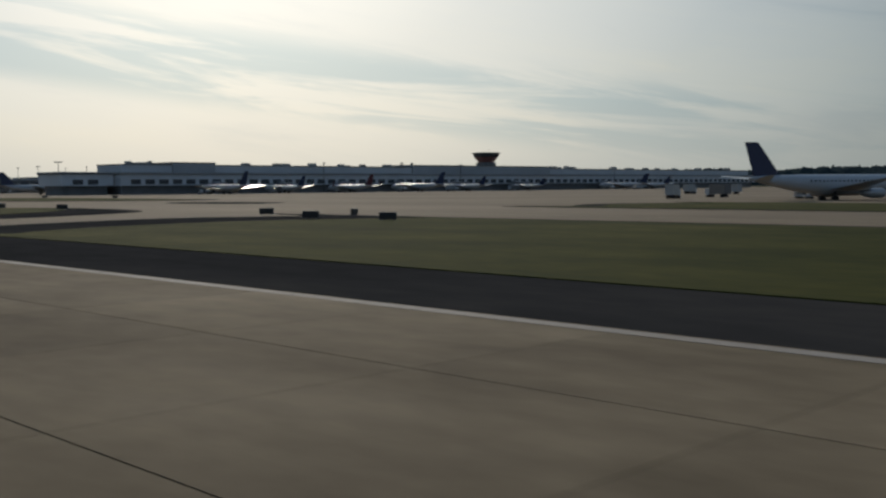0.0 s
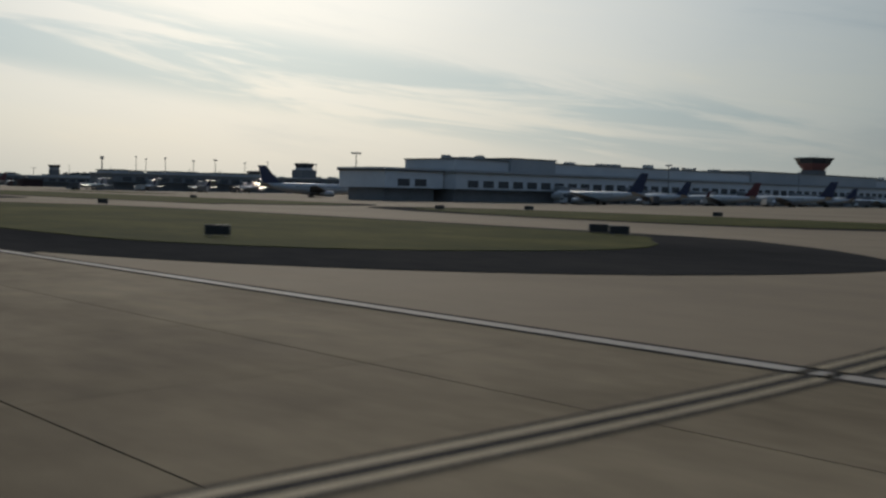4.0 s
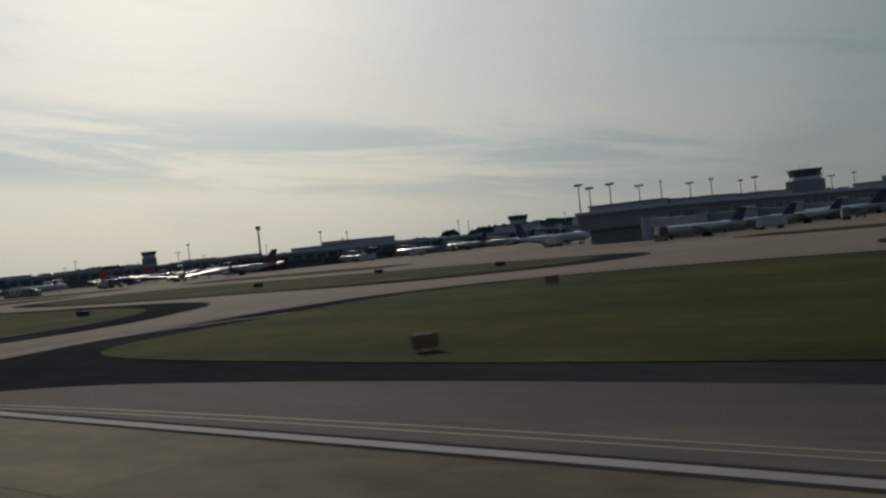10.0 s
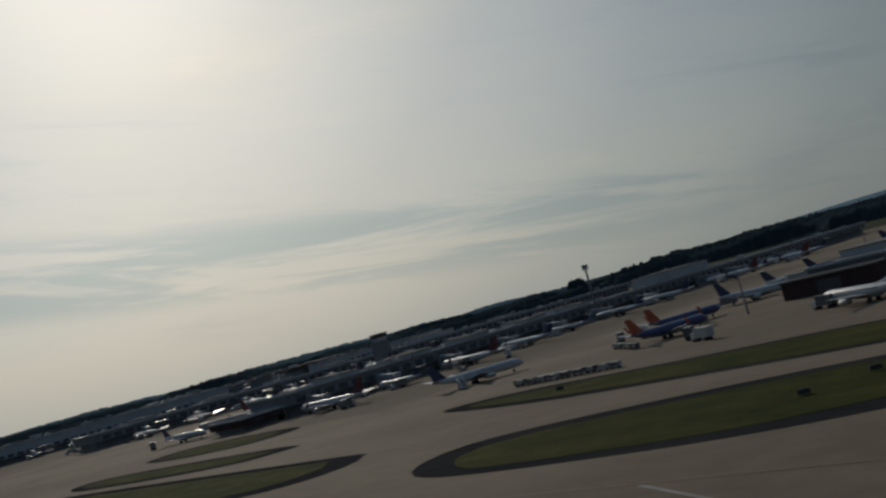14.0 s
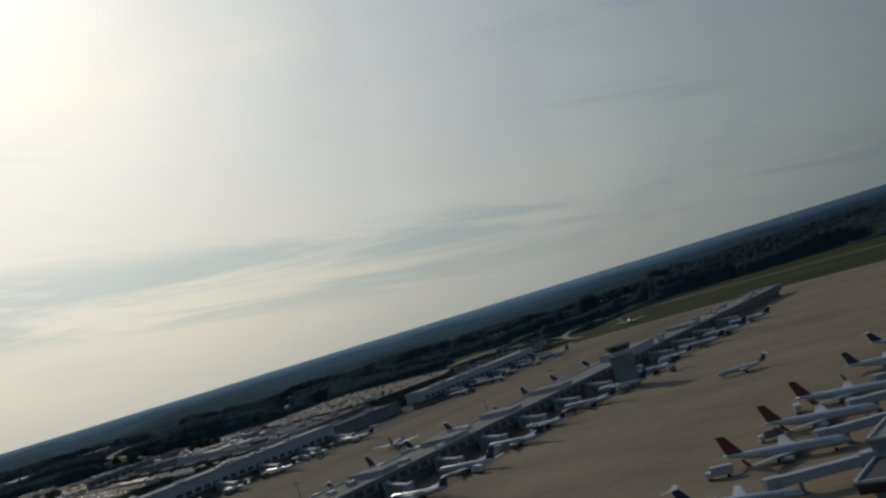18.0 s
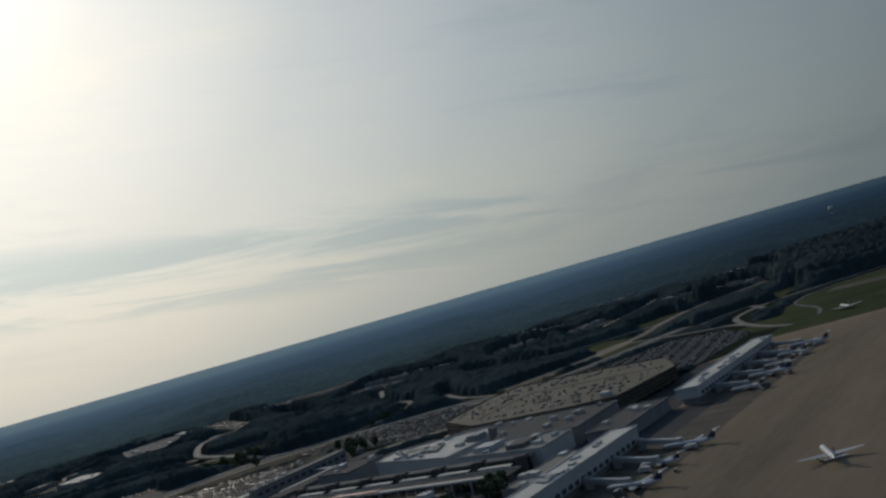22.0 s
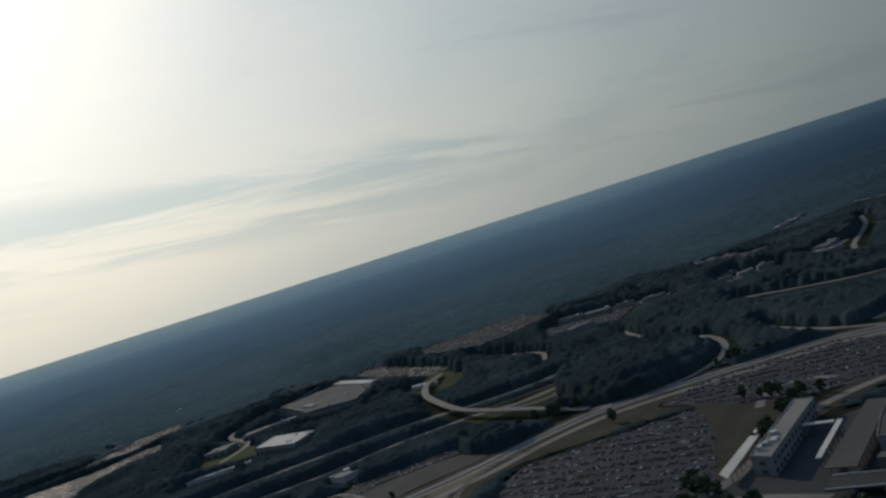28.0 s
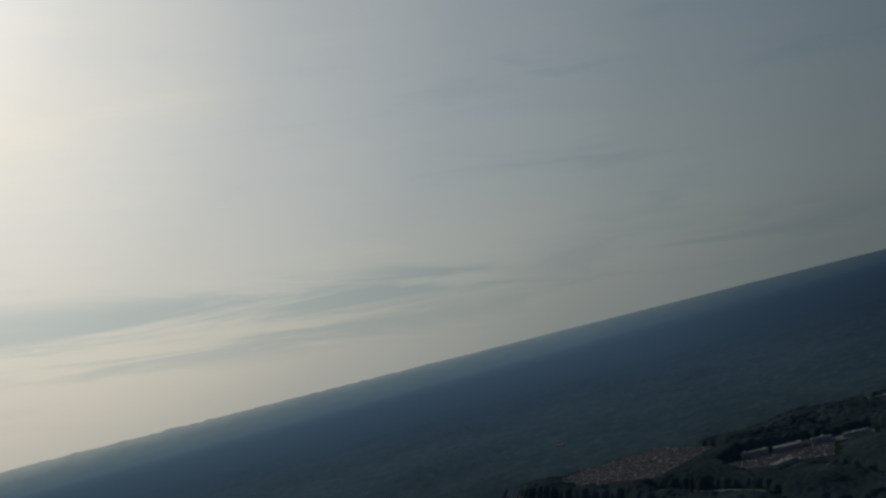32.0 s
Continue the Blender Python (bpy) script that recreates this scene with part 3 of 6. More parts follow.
marking("runway_edge_line", [(22.2, -60), (22.2, 2600)], 0.62, "white_line", "worn white runway edge line", smooth=False)
for x in (21.74, 22.66):
    marking("edge_line_border", [(x, 104), (x, 2600)], 0.28, "border", "thin black border of the edge line", smooth=False)
marking("taxi_line_bed", [(4, 237), (26, 237), (60, 240), (92, 240)], 1.35, "border", "dark band under the taxi line", 0.006)
for d in (-0.33, 0.33):
    marking("taxi_line", [(4, 237 + d), (26, 237 + d), (60, 240 + d), (92, 240 + d)], 0.28, "yellow_line", "double yellow taxi line across the concrete")
    marking("taxi_line", [(21.2, 174), (24.2 + d, 180), (27.4 + d, 184), (30.6 + d, 187.2), (34.6, 190 + d), (45, 197 + d), (66, 211.6 + d)], 0.25, "yellow_line", "double yellow taxi line round the island's end")
    marking("taxi_line", [(20, 684), (21.6 + d, 699), (27 + d, 710.5), (40, 717.5 + d), (53, 719.5 + d), (72, 715.5 + d), (90, 704 + d)], 0.28, "yellow_line", "double yellow taxi line round the island's end")
    marking("taxi_line", [(24.3 + d, 626), (24.2 + d, 660), (23.4 + d, 682), (21.4 + d, 700)], 0.16, "yellow_line", "worn yellow exit line")
    marking("taxi_line", [(12 + d, 610), (14.2 + d, 592), (16.2 + d, 583), (18.4 + d, 575), (21.5 + d, 563), (27 + d, 546), (38 + d, 524)], 0.16, "yellow_line", "worn yellow lead-off line with a dark bed", 0.016)
marking("taxi_line_bed", [(12, 610), (14.2, 592), (16.2, 583), (18.4, 575), (21.5, 563), (27, 546), (38, 524)], 1.15, "border", "dark band under the lead-off line", 0.008)
marking("joint_line", [(25, 723), (47, 724), (90, 726)], 0.35, "joint", "dark joint across the taxiway mouth")
sheet("exit_asphalt", [(max(22.72, x), y) for x, y in blend_shape([(22.72, 492), (30, 489), (42, 492), (52, 508), (48, 535), (40, 552), (32, 572), (29.5, 588), (26.5, 600), (22.72, 606), (22.72, 540)], 2.0)], 0.004, "exit", "worn grey asphalt of the fast exit", "taxiway", rim=0.2)
sheet("exit_asphalt", [(max(22.72, x), y) for x, y in blend_shape([(24, 622), (29, 616), (32.5, 624), (33, 642), (32, 664), (29, 684), (24, 692), (22.72, 680), (22.72, 645)], 2.0)], 0.004, "exit", "worn grey asphalt of the fast exit", "taxiway", rim=0.2)
solid("repair_patch", Shape().prism([(13.7, 63.2), (14.3, 62.8), (15.1, 63.5), (15.5, 64.6), (15.0, 65.5), (14.2, 65.3), (13.8, 64.4)], -0.02, 0.012), "patch", "pale concrete repair patch in the runway", "patch", kind="structure")
marking("hold_line", [(75, 986), (71, 958), (69, 934)], 0.7, "white_line", "white line across the taxiway mouth")
marking("hold_line", [(77, 966), (100, 1004)], 0.7, "white_line", "white line across the taxiway mouth")
marking("taxi_line", [(101, -200), (101, 400), (101, 1300)], 0.35, "yellow_line", "yellow centre line of the taxiway", smooth=False)
marking("taxi_line", [(67, 932), (58, 915), (46, 886), (36, 850), (30, 805)], 0.35, "yellow_line", "yellow line along the island edge")

# ---- aircraft ----
def loft(stations, n=14):
    """Round sections along x: x, half width, half height, centre height."""
    return [[(x, w * math.cos(2 * math.pi * i / n), z + h * math.sin(2 * math.pi * i / n)) for i in range(n)] for x, w, h, z in stations]


def wing_slab(root, tip, cr, ct, tr, tt):
    """A tapered wing from root to tip, each the front edge; chords and thicknesses follow."""
    rings = []
    for (x, y, z), c, t in ((root, cr, tr), (tip, ct, tt)):
        rings.append([(x, y, z), (x - 0.15 * c, y, z + 0.5 * t), (x - 0.5 * c, y, z + 0.45 * t), (x - c, y, z), (x - 0.5 * c, y, z - 0.4 * t), (x - 0.15 * c, y, z - 0.45 * t)])
    return Shape().rings(rings)


def jet(name, label, length, r, body, tail, rear_engines=False, winglet=False, belly="belly"):
    """A jet on its wheels, nose to +x, middle at the origin."""
    L, zc = length, r + 1.25
    ob = thing(name, label, "airplane", "parked airliners")
    nose = L / 2
    st = [(nose, 0.05 * r, 0.05 * r, zc - 0.25 * r), (nose - 0.02 * L, 0.42 * r, 0.42 * r, zc - 0.18 * r), (nose - 0.05 * L, 0.74 * r, 0.74 * r, zc - 0.08 * r), (nose - 0.10 * L, r, r, zc),
          (nose - 0.62 * L, r, r, zc), (nose - 0.75 * L, 0.86 * r, 0.84 * r, zc + 0.14 * r), (nose - 0.88 * L, 0.52 * r, 0.52 * r, zc + 0.38 * r), (-nose, 0.12 * r, 0.16 * r, zc + 0.62 * r)]
    body_ob = part("fuselage", Shape().rings(loft(st)), body, ob, smooth=True)
    part("belly_fairing", Shape().rings(loft([(0.16 * L, 0.3 * r, 0.2 * r, zc - 0.85 * r), (0.08 * L, 0.8 * r, 0.45 * r, zc - 0.75 * r), (-0.08 * L, 0.8 * r, 0.45 * r, zc - 0.75 * r), (-0.16 * L, 0.3 * r, 0.2 * r, zc - 0.85 * r)], 10)), belly, ob, smooth=True)
    half = 0.47 * L if not rear_engines else 0.37 * L
    wings = {}
    for sgn in (1, -1):
        wing = wings[sgn] = part("wing", wing_slab((0.10 * L, sgn * 0.7 * r, zc - 0.55 * r), (-0.12 * L, sgn * half, zc + 0.12 * r + 0.02 * L), 0.19 * L, 0.05 * L, 0.9, 0.18), "belly", ob)
        if winglet:
            part("winglet", wing_slab((-0.13 * L, sgn * half, zc + 0.12 * r + 0.02 * L), (-0.18 * L, sgn * (half + 0.6), zc + 0.12 * r + 0.02 * L + 2.4), 0.04 * L, 0.02 * L, 0.15, 0.08), tail, wing)
    fz = zc + 0.75 * r
    fh = 0.155 * L if not rear_engines else 0.125 * L
    part("tail_fin", Shape().rings([[(-0.33 * L, -0.25, fz), (-0.33 * L, 0.25, fz), (-0.475 * L, 0.15, fz), (-0.475 * L, -0.15, fz)], [(-0.455 * L, -0.1, fz + fh), (-0.455 * L, 0.1, fz + fh), (-0.525 * L, 0.06, fz + fh), (-0.525 * L, -0.06, fz + fh)]]), tail, ob)
    for sgn in (1, -1):
        if rear_engines:
            part("tailplane", wing_slab((-0.45 * L, 0, fz + fh), (-0.53 * L, sgn * 0.14 * L, fz + fh + 0.1), 0.075 * L, 0.03 * L, 0.3, 0.1), "belly", ob)
            ex, ey, ez, er, el = -0.20 * L, sgn * (r + 1.1), zc + 0.25 * r, 0.85, 0.15 * L
        else:
            part("tailplane", wing_slab((-0.39 * L, sgn * 0.2 * r, zc + 0.45 * r), (-0.50 * L, sgn * 0.18 * L, zc + 0.45 * r + 0.9), 0.09 * L, 0.035 * L, 0.4, 0.1), "belly", ob)
            ex, ey, ez, er, el = 0.10 * L, sgn * 0.17 * L, zc - 0.95 * r + 0.15, 0.5 * r, 0.12 * L
        part("engine", Shape().rings(loft([(ex, er * 0.85, er * 0.85, 0), (ex - 0.08 * el, er, er, 0), (ex - 0.55 * el, er, er, 0), (ex - el, er * 0.55, er * 0.55, 0)], 12)), body if rear_engines else "jet_silver", body_ob if rear_engines else wings[sgn], smooth=True).location = (0, ey, ez)
        part("main_gear", Shape().box(-0.06 * L - 0.15, sgn * 0.9 * r - 0.12, 0.5, -0.06 * L + 0.15, sgn * 0.9 * r + 0.12, zc - 0.7 * r).box(-0.06 * L - 0.75, sgn * 0.9 * r - 0.45, 0, -0.06 * L + 0.75, sgn * 0.9 * r + 0.45, 1.0, 0.15), "tyre", ob)
    part("nose_gear", Shape().box(nose - 0.13 * L - 0.1, -0.1, 0.4, nose - 0.13 * L + 0.1, 0.1, zc - 0.8 * r).box(nose - 0.13 * L - 0.4, -0.3, 0, nose - 0.13 * L + 0.4, 0.3, 0.75, 0.1), "tyre", ob)
    rows = Shape()
    for sgn in (1, -1):
        for k in range(int(0.58 * L / 1.1)):
            x = nose - 0.14 * L - 1.1 * k
            y, z = sgn * r * 0.985, zc + 0.22 * r
            rows.add([(x, y, z), (x - 0.45, y, z), (x - 0.45, y * 0.975, z + 0.45), (x, y * 0.975, z + 0.45)], [(0, 1, 2, 3)])
    part("window_band", rows, "glass", body_ob, "band of dark cabin windows")["kind"] = "stuff"
    part("windscreen", Shape().rings([[(nose - 0.030 * L, w * 0.50 * r, zc + 0.28 * r), (nose - 0.046 * L, w * 0.66 * r, zc + 0.50 * r), (nose - 0.056 * L, w * 0.55 * r, zc + 0.62 * r), (nose - 0.034 * L, w * 0.40 * r, zc + 0.40 * r)] for w in (-1, 1)]), "glass", body_ob)
    return ob


JETS = {
    "navy": jet("airliner", "white twin-jet airliner with a navy and red tail", 34, 1.6, "jet_white", "navy"),
    "red": jet("airliner", "white twin-jet airliner with a dark red tail", 39, 1.65, "jet_white", "red", winglet=True),
    "rear": jet("airliner", "silver airliner with rear engines and a high tailplane", 35, 1.45, "jet_silver", "navy", rear_engines=True),
    "small": jet("regional_jet", "small white regional jet with rear engines", 26, 1.2, "jet_white", "navy", rear_engines=True),
    "blue": jet("airliner", "deep blue twin-jet airliner with an orange-red tail", 31, 1.6, "jet_blue", "orange", winglet=True),
    "long": jet("airliner", "long white twin-jet airliner with a dark tail", 46, 1.9, "jet_white", "navy"),
    "wide": jet("wide_body_airliner", "large white wide-body airliner with a dark tail", 48, 2.25, "jet_white", "navy"),
}
used = set()


def park(kind, x, y, turn):
    m = pose(x, y, 0, 0, 0, turn)
    if kind in used:
        copy_thing(JETS[kind], m)
    else:
        JETS[kind].matrix_basis = m
        used.add(kind)


# ---- jet bridges ----
def jet_bridge():
    """Covered walkway from the building at the origin to an aircraft door along +x, 18 m."""
    ob = thing("jet_bridge", "grey panelled passenger boarding bridge on a wheeled leg", "jet bridge", "boarding bridges")
    tunnel = part("tunnel", Shape().rings([[(0, -1.5, 3.6), (0, 1.5, 3.6), (0, 1.5, 6.4), (0, -1.5, 6.4)], [(18, -1.4, 3.1), (18, 1.4, 3.1), (18, 1.4, 5.8), (18, -1.4, 5.8)]]), "bridge", ob)
    part("cab", Shape().prism([(17.5, -1.9), (20.2, -1.9), (21, 0), (20.2, 1.9), (17.5, 1.9)], 2.9, 6.1), "bridge", tunnel)
    part("rotunda", Shape().tube(0, 0, 0, 6.9, 2.3, 2.3, 12), "bridge", ob)
    part("wheel_leg", Shape().box(13.6, -1.6, 0, 14.4, -1.1, 3.4).box(13.6, 1.1, 0, 14.4, 1.6, 3.4).box(13.2, -1.9, 0, 14.8, 1.9, 0.9, 0.1), "wall_dark", ob)
    return ob


BRIDGE = jet_bridge()
bridge_used = []


def bridge(x, y, turn, reach=1.0):
    m = pose(x, y, 0, 0, 0, turn) @ Matrix.Diagonal((reach, 1, 1, 1))
    if bridge_used:
        copy_thing(BRIDGE, m)
    else:
        BRIDGE.matrix_basis = m
        bridge_used.append(1)


# ---- service vehicles ----
def service_cart():
    ob = thing("baggage_cart", "dark baggage cart with a canopy", "cart", "ramp vehicles")
    part("body", Shape().box(-1.6, -0.8, 0.45, 1.6, 0.8, 0.7).box(-1.6, -0.8, 0.7, -1.5, 0.8, 1.7).box(1.5, -0.8, 0.7, 1.6, 0.8, 1.7).box(-1.7, -0.9, 1.7, 1.7, 0.9, 1.8).box(-1.4, -0.7, 0.7, 1.0, 0.7, 1.4), "box", ob)
    part("axle", Shape().box(-1.3, -0.8, 0, -0.8, 0.8, 0.5, 0.08), "tyre", ob)
    part("axle", Shape().box(0.8, -0.8, 0, 1.3, 0.8, 0.5, 0.08), "tyre", ob)
    return ob


def truck():
    ob = thing("service_truck", "white box-bodied service truck", "truck", "ramp vehicles")
    part("cab", Shape().prism([(2.4, -1.1), (4.2, -1.1), (4.2, 1.1), (2.4, 1.1)], 0.6, 2.4), "service_white", ob)
    part("windscreen", Shape().box(4.2, -0.95, 1.5, 4.24, 0.95, 2.2), "glass", ob)
    part("cargo_box", Shape().box(-4.2, -1.2, 0.9, 2.3, 1.2, 3.6), "box", ob)
    for x in (-2.6, 3.2):
        part("axle", Shape().box(x - 0.45, -1.15, 0, x + 0.45, 1.15, 0.9, 0.15), "tyre", ob)
    return ob


CART, TRUCK = service_cart(), truck()
CART.matrix_basis, TRUCK.matrix_basis = pose(330, 1240, 0), pose(352, 1232, 0, 0, 0, 40)


def boarding_stairs():
    """A stair truck: steps rising over a small chassis, nose of the steps to +x."""
    ob = thing("boarding_stairs", "white wheeled passenger boarding stairs", "stairs", "ramp vehicles")
    part("chassis", Shape().box(-3.6, -1.1, 0.5, 1.4, 1.1, 0.9), "service_white", ob)
    flight = Shape()
    for k in range(12):
        flight.box(-3.4 + 0.36 * k, -0.9, 0.9 + 0.2 * k, -3.04 + 0.36 * k, 0.9, 1.1 + 0.2 * k)
    steps = part("flight", flight, "metal", ob)
    for y in (-0.98, 0.98):
        part("handrail", Shape().rings([[(-3.4, y - 0.06, 1.0), (-3.4, y + 0.06, 1.0), (-3.4, y + 0.06, 2.0), (-3.4, y - 0.06, 2.0)], [(1.0, y - 0.06, 3.3), (1.0, y + 0.06, 3.3), (1.0, y + 0.06, 4.4), (1.0, y - 0.06, 4.4)]]), "service_white", steps)
    part("platform", Shape().box(0.9, -1.0, 3.2, 2.4, 1.0, 3.4), "metal", ob)
    part("support", Shape().box(0.9, -0.9, 0.9, 1.2, 0.9, 3.2), "service_white", ob)
    for x in (-2.8, 0.6):
        part("axle", Shape().box(x - 0.4, -1.1, 0, x + 0.4, 1.1, 0.6, 0.1), "tyre", ob)
    return ob


STAIRS = boarding_stairs()
STAIRS.matrix_basis = pose(246, 118, 0, 0, 0, -110)
for x, y, a in ((262, 100, 200), (300, 1128, 160), (250, 1168, 60), (300, 590, 20)):
    copy_thing(STAIRS, pose(x, y, 0, 0, 0, a))


# ---- concourses ----
WINDOW = Shape().box(0, -0.12, 0, 5.6, 0.0, 2.6).mesh("window_bay")
WINDOW.materials.append(M["glass"])


def concourse(label, y, x0, x1, half=17, height=12.5, roof="roof", ridge=None, rooms=((0.45, 0.55, 5),), lot=0, face="wall"):
    """A long two-storey concourse running away from the runway along x."""
    ob = thing("concourse", label, "concourse", "concourses", at=(0, y, 0))
    rnd = random.Random(lot)
    low = min(4.6, height * 0.5)
    # recessed lower storey, its shade put into the dark colour
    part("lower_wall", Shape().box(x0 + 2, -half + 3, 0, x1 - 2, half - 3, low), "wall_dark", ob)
    part("upper_wall", Shape().box(x0, -half, low, x1, half, height), face, ob)
    part("roof", Shape().box(x0 - 0.6, -half - 0.6, height, x1 + 0.6, half + 0.6, height + 0.5), roof, ob)
    para = Shape()
    for a, b, c, d in ((x0 - 0.6, -half - 0.6, x1 + 0.6, -half), (x0 - 0.6, half, x1 + 0.6, half + 0.6), (x0 - 0.6, -half, x0, half), (x1, -half, x1 + 0.6, half)):
        para.box(a, b, height + 0.5, c, d, height + 1.2)
    part("parapet", para, "wall", ob)
    for sgn in (1, -1):
        x = x0 + 6
        while x < x1 - 8:
            w = part("window", WINDOW, "glass", ob)
            w.matrix_basis = pose(x if sgn < 0 else x + 5.6, sgn * half, low + 0.7, 0, 0, 0 if sgn < 0 else 180) @ Matrix.Diagonal((1, 1, min(1.0, (height - low - 1.5) / 2.6), 1))
            x += 8.2
    if ridge:
        w, h, mat = ridge
        part("roof_ridge", Shape().box(x0 + 4, -w, height + 0.5, x1 - 4, w, height + h), face, ob)
        part("ridge_roof", Shape().box(x0 + 3.6, -w - 0.4, height + h, x1 - 3.6, w + 0.4, height + h + 0.4), mat, ob)
    for a, b, h in rooms:
        xa, xb = x0 + a * (x1 - x0), x0 + b * (x1 - x0)
        part("roof_room", Shape().box(xa, -half * 0.8, height + 0.5, xb, half * 0.8, height + h), "wall", ob)
        part("room_roof", Shape().box(xa - 0.4, -half * 0.8 - 0.4, height + h, xb + 0.4, half * 0.8 + 0.4, height + h + 0.4), roof, ob)
    top = height + (ridge[1] + 0.4 if ridge else 0.5)
    for k in range(int((x1 - x0) / 16)):
        x, yy = rnd.uniform(x0 + 8, x1 - 8), rnd.uniform(-0.7, 0.7) * (ridge[0] if ridge else half)
        a, b, c = rnd.uniform(1.2, 3.2), rnd.uniform(1, 2.2), rnd.uniform(1.0, 2.4)
        inside = any(x0 + p * (x1 - x0) - 4 < x < x0 + q * (x1 - x0) + 4 for p, q, _ in rooms)
        if not inside:
            part("roof_unit", Shape().box(x - a, yy - b, top, x + a, yy + b, top + c, 0.1), "unit", ob)
    return ob


def gates(y, xs, side, kinds, dist, gap=17):
    """Aircraft nosed in to a concourse on one side, each with its bridge."""
    for i, x in enumerate(xs):
        kind = kinds[i % len(kinds)]
        jig = random.Random(int(x * 7 + y))
        half = {"wide": 24, "long": 23, "small": 13, "blue": 15.5, "navy": 17, "red": 19.5, "rear": 17.5}[kind]
        yy = y + side * (gap + dist + half)
        park(kind, x + jig.uniform(-2, 2), yy + jig.uniform(-2, 2), -90 * side + jig.uniform(-4, 4))
        bridge(x + 15, y + side * (gap + 1), 90 * side + side * 22, max(1.0, dist / 12))
        for k in range(jig.randint(1, 2)):
            copy_thing(CART if k else TRUCK, pose(x - 8 - 5 * k + jig.uniform(-3, 3), yy + side * jig.uniform(-12, 18), 0, 0, 0, jig.uniform(0, 180)))


concourse("long grey concourse with a stepped roof", 519, 266, 930, 19, 10.5, "roof", (14, 5.2, "roof"), ((0.05, 0.09, 6.4), (0.32, 0.536, 6.6)), 1, "wall_pale")
concourse("low end wing of a concourse", 519, 237, 265.3, 13, 10.6, "roof_dark", None, (), 8, "wall_pale")
# wall_dark faces carry the shade of their sunless sides in the colour
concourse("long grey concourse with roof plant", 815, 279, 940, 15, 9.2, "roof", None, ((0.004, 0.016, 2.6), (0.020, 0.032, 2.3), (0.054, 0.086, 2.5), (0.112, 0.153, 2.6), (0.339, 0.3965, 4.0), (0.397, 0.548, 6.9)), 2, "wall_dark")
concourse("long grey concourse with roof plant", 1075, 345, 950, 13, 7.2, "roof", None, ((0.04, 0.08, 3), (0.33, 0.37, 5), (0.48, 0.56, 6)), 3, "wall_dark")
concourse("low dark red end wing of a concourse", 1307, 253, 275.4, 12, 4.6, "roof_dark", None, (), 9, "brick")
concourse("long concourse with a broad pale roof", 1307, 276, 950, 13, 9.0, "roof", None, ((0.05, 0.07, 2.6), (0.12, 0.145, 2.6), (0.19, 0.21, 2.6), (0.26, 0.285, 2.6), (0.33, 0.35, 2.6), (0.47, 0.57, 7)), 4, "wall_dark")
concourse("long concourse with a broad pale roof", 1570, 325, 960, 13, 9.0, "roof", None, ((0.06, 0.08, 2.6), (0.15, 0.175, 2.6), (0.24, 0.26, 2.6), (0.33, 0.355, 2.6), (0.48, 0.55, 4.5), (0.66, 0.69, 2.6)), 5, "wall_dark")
concourse("concourse with a long white roof", 1820, 300, 606, 8.5, 14, "roof_white", None, (), 6)
concourse("concourse with a long white roof", 1822, 726, 925, 8.5, 12, "roof_white", None, (), 7)

gates(519, [308, 352, 398, 446, 498, 560, 668, 720], -1, ["long", "navy", "red", "long", "navy", "rear"], 8, 19)
gates(519, [330, 372, 412, 456], 1, ["navy", "red"], 6, 19)
gates(815, [256, 287, 320], -1, ["small"], 14, 15)
gates(815, [352, 396, 440, 484, 530, 575, 620], -1, ["rear", "small", "rear", "navy"], 7, 15)
gates(815, [308, 346, 384, 424, 462, 510, 560, 640, 690], 1, ["navy", "rear", "rear", "red"], 14, 15)
gates(1075, [372, 412, 452, 492, 530, 580, 640], -1, ["small", "rear", "navy", "rear"], 14, 13)
gates(1075, [372, 412, 452, 500, 550, 600, 660], 1, ["navy", "rear", "rear", "small"], 14, 13)
gates(1307, [274, 316, 359, 402, 445, 490, 540, 620, 660, 700, 740], -1, ["red", "small", "red", "rear", "small", "rear", "navy"], 13, 13)
gates(1307, [262, 311, 350, 388, 442, 494, 540, 640, 690, 740], 1, ["rear", "red", "red", "red", "navy", "rear"], 16, 13)
gates(1570, [345, 385, 425, 465, 505, 545, 590, 640, 680, 720, 770], -1, ["rear", "navy", "rear", "small"], 13, 13)
gates(1570, [350, 390, 430, 470, 512, 552, 600, 650, 695, 740], 1, ["rear", "small", "navy", "rear"], 13, 13)
gates(1820, [345, 385, 424, 466, 507, 548, 587], -1, ["small", "rear", "small", "small", "rear"], 21, 9)
gates(1822, [745, 785, 825, 865, 905], -1, ["small", "rear", "small"], 18, 9)
park("wide", 228, 102, -25)
park("wide", 262, 578.6, -23)
park("blue", 284, 1108, -20)
park("blue", 318, 1122, -22)
park("red", 287, 1024, 117)
park("navy", 268, 1040, 62)
park("navy", 264, 1172, -28)
park("navy", 512, 1672, 25)
park("small", 512, 1440, 120)
park("navy", 1112, 1790, 30)


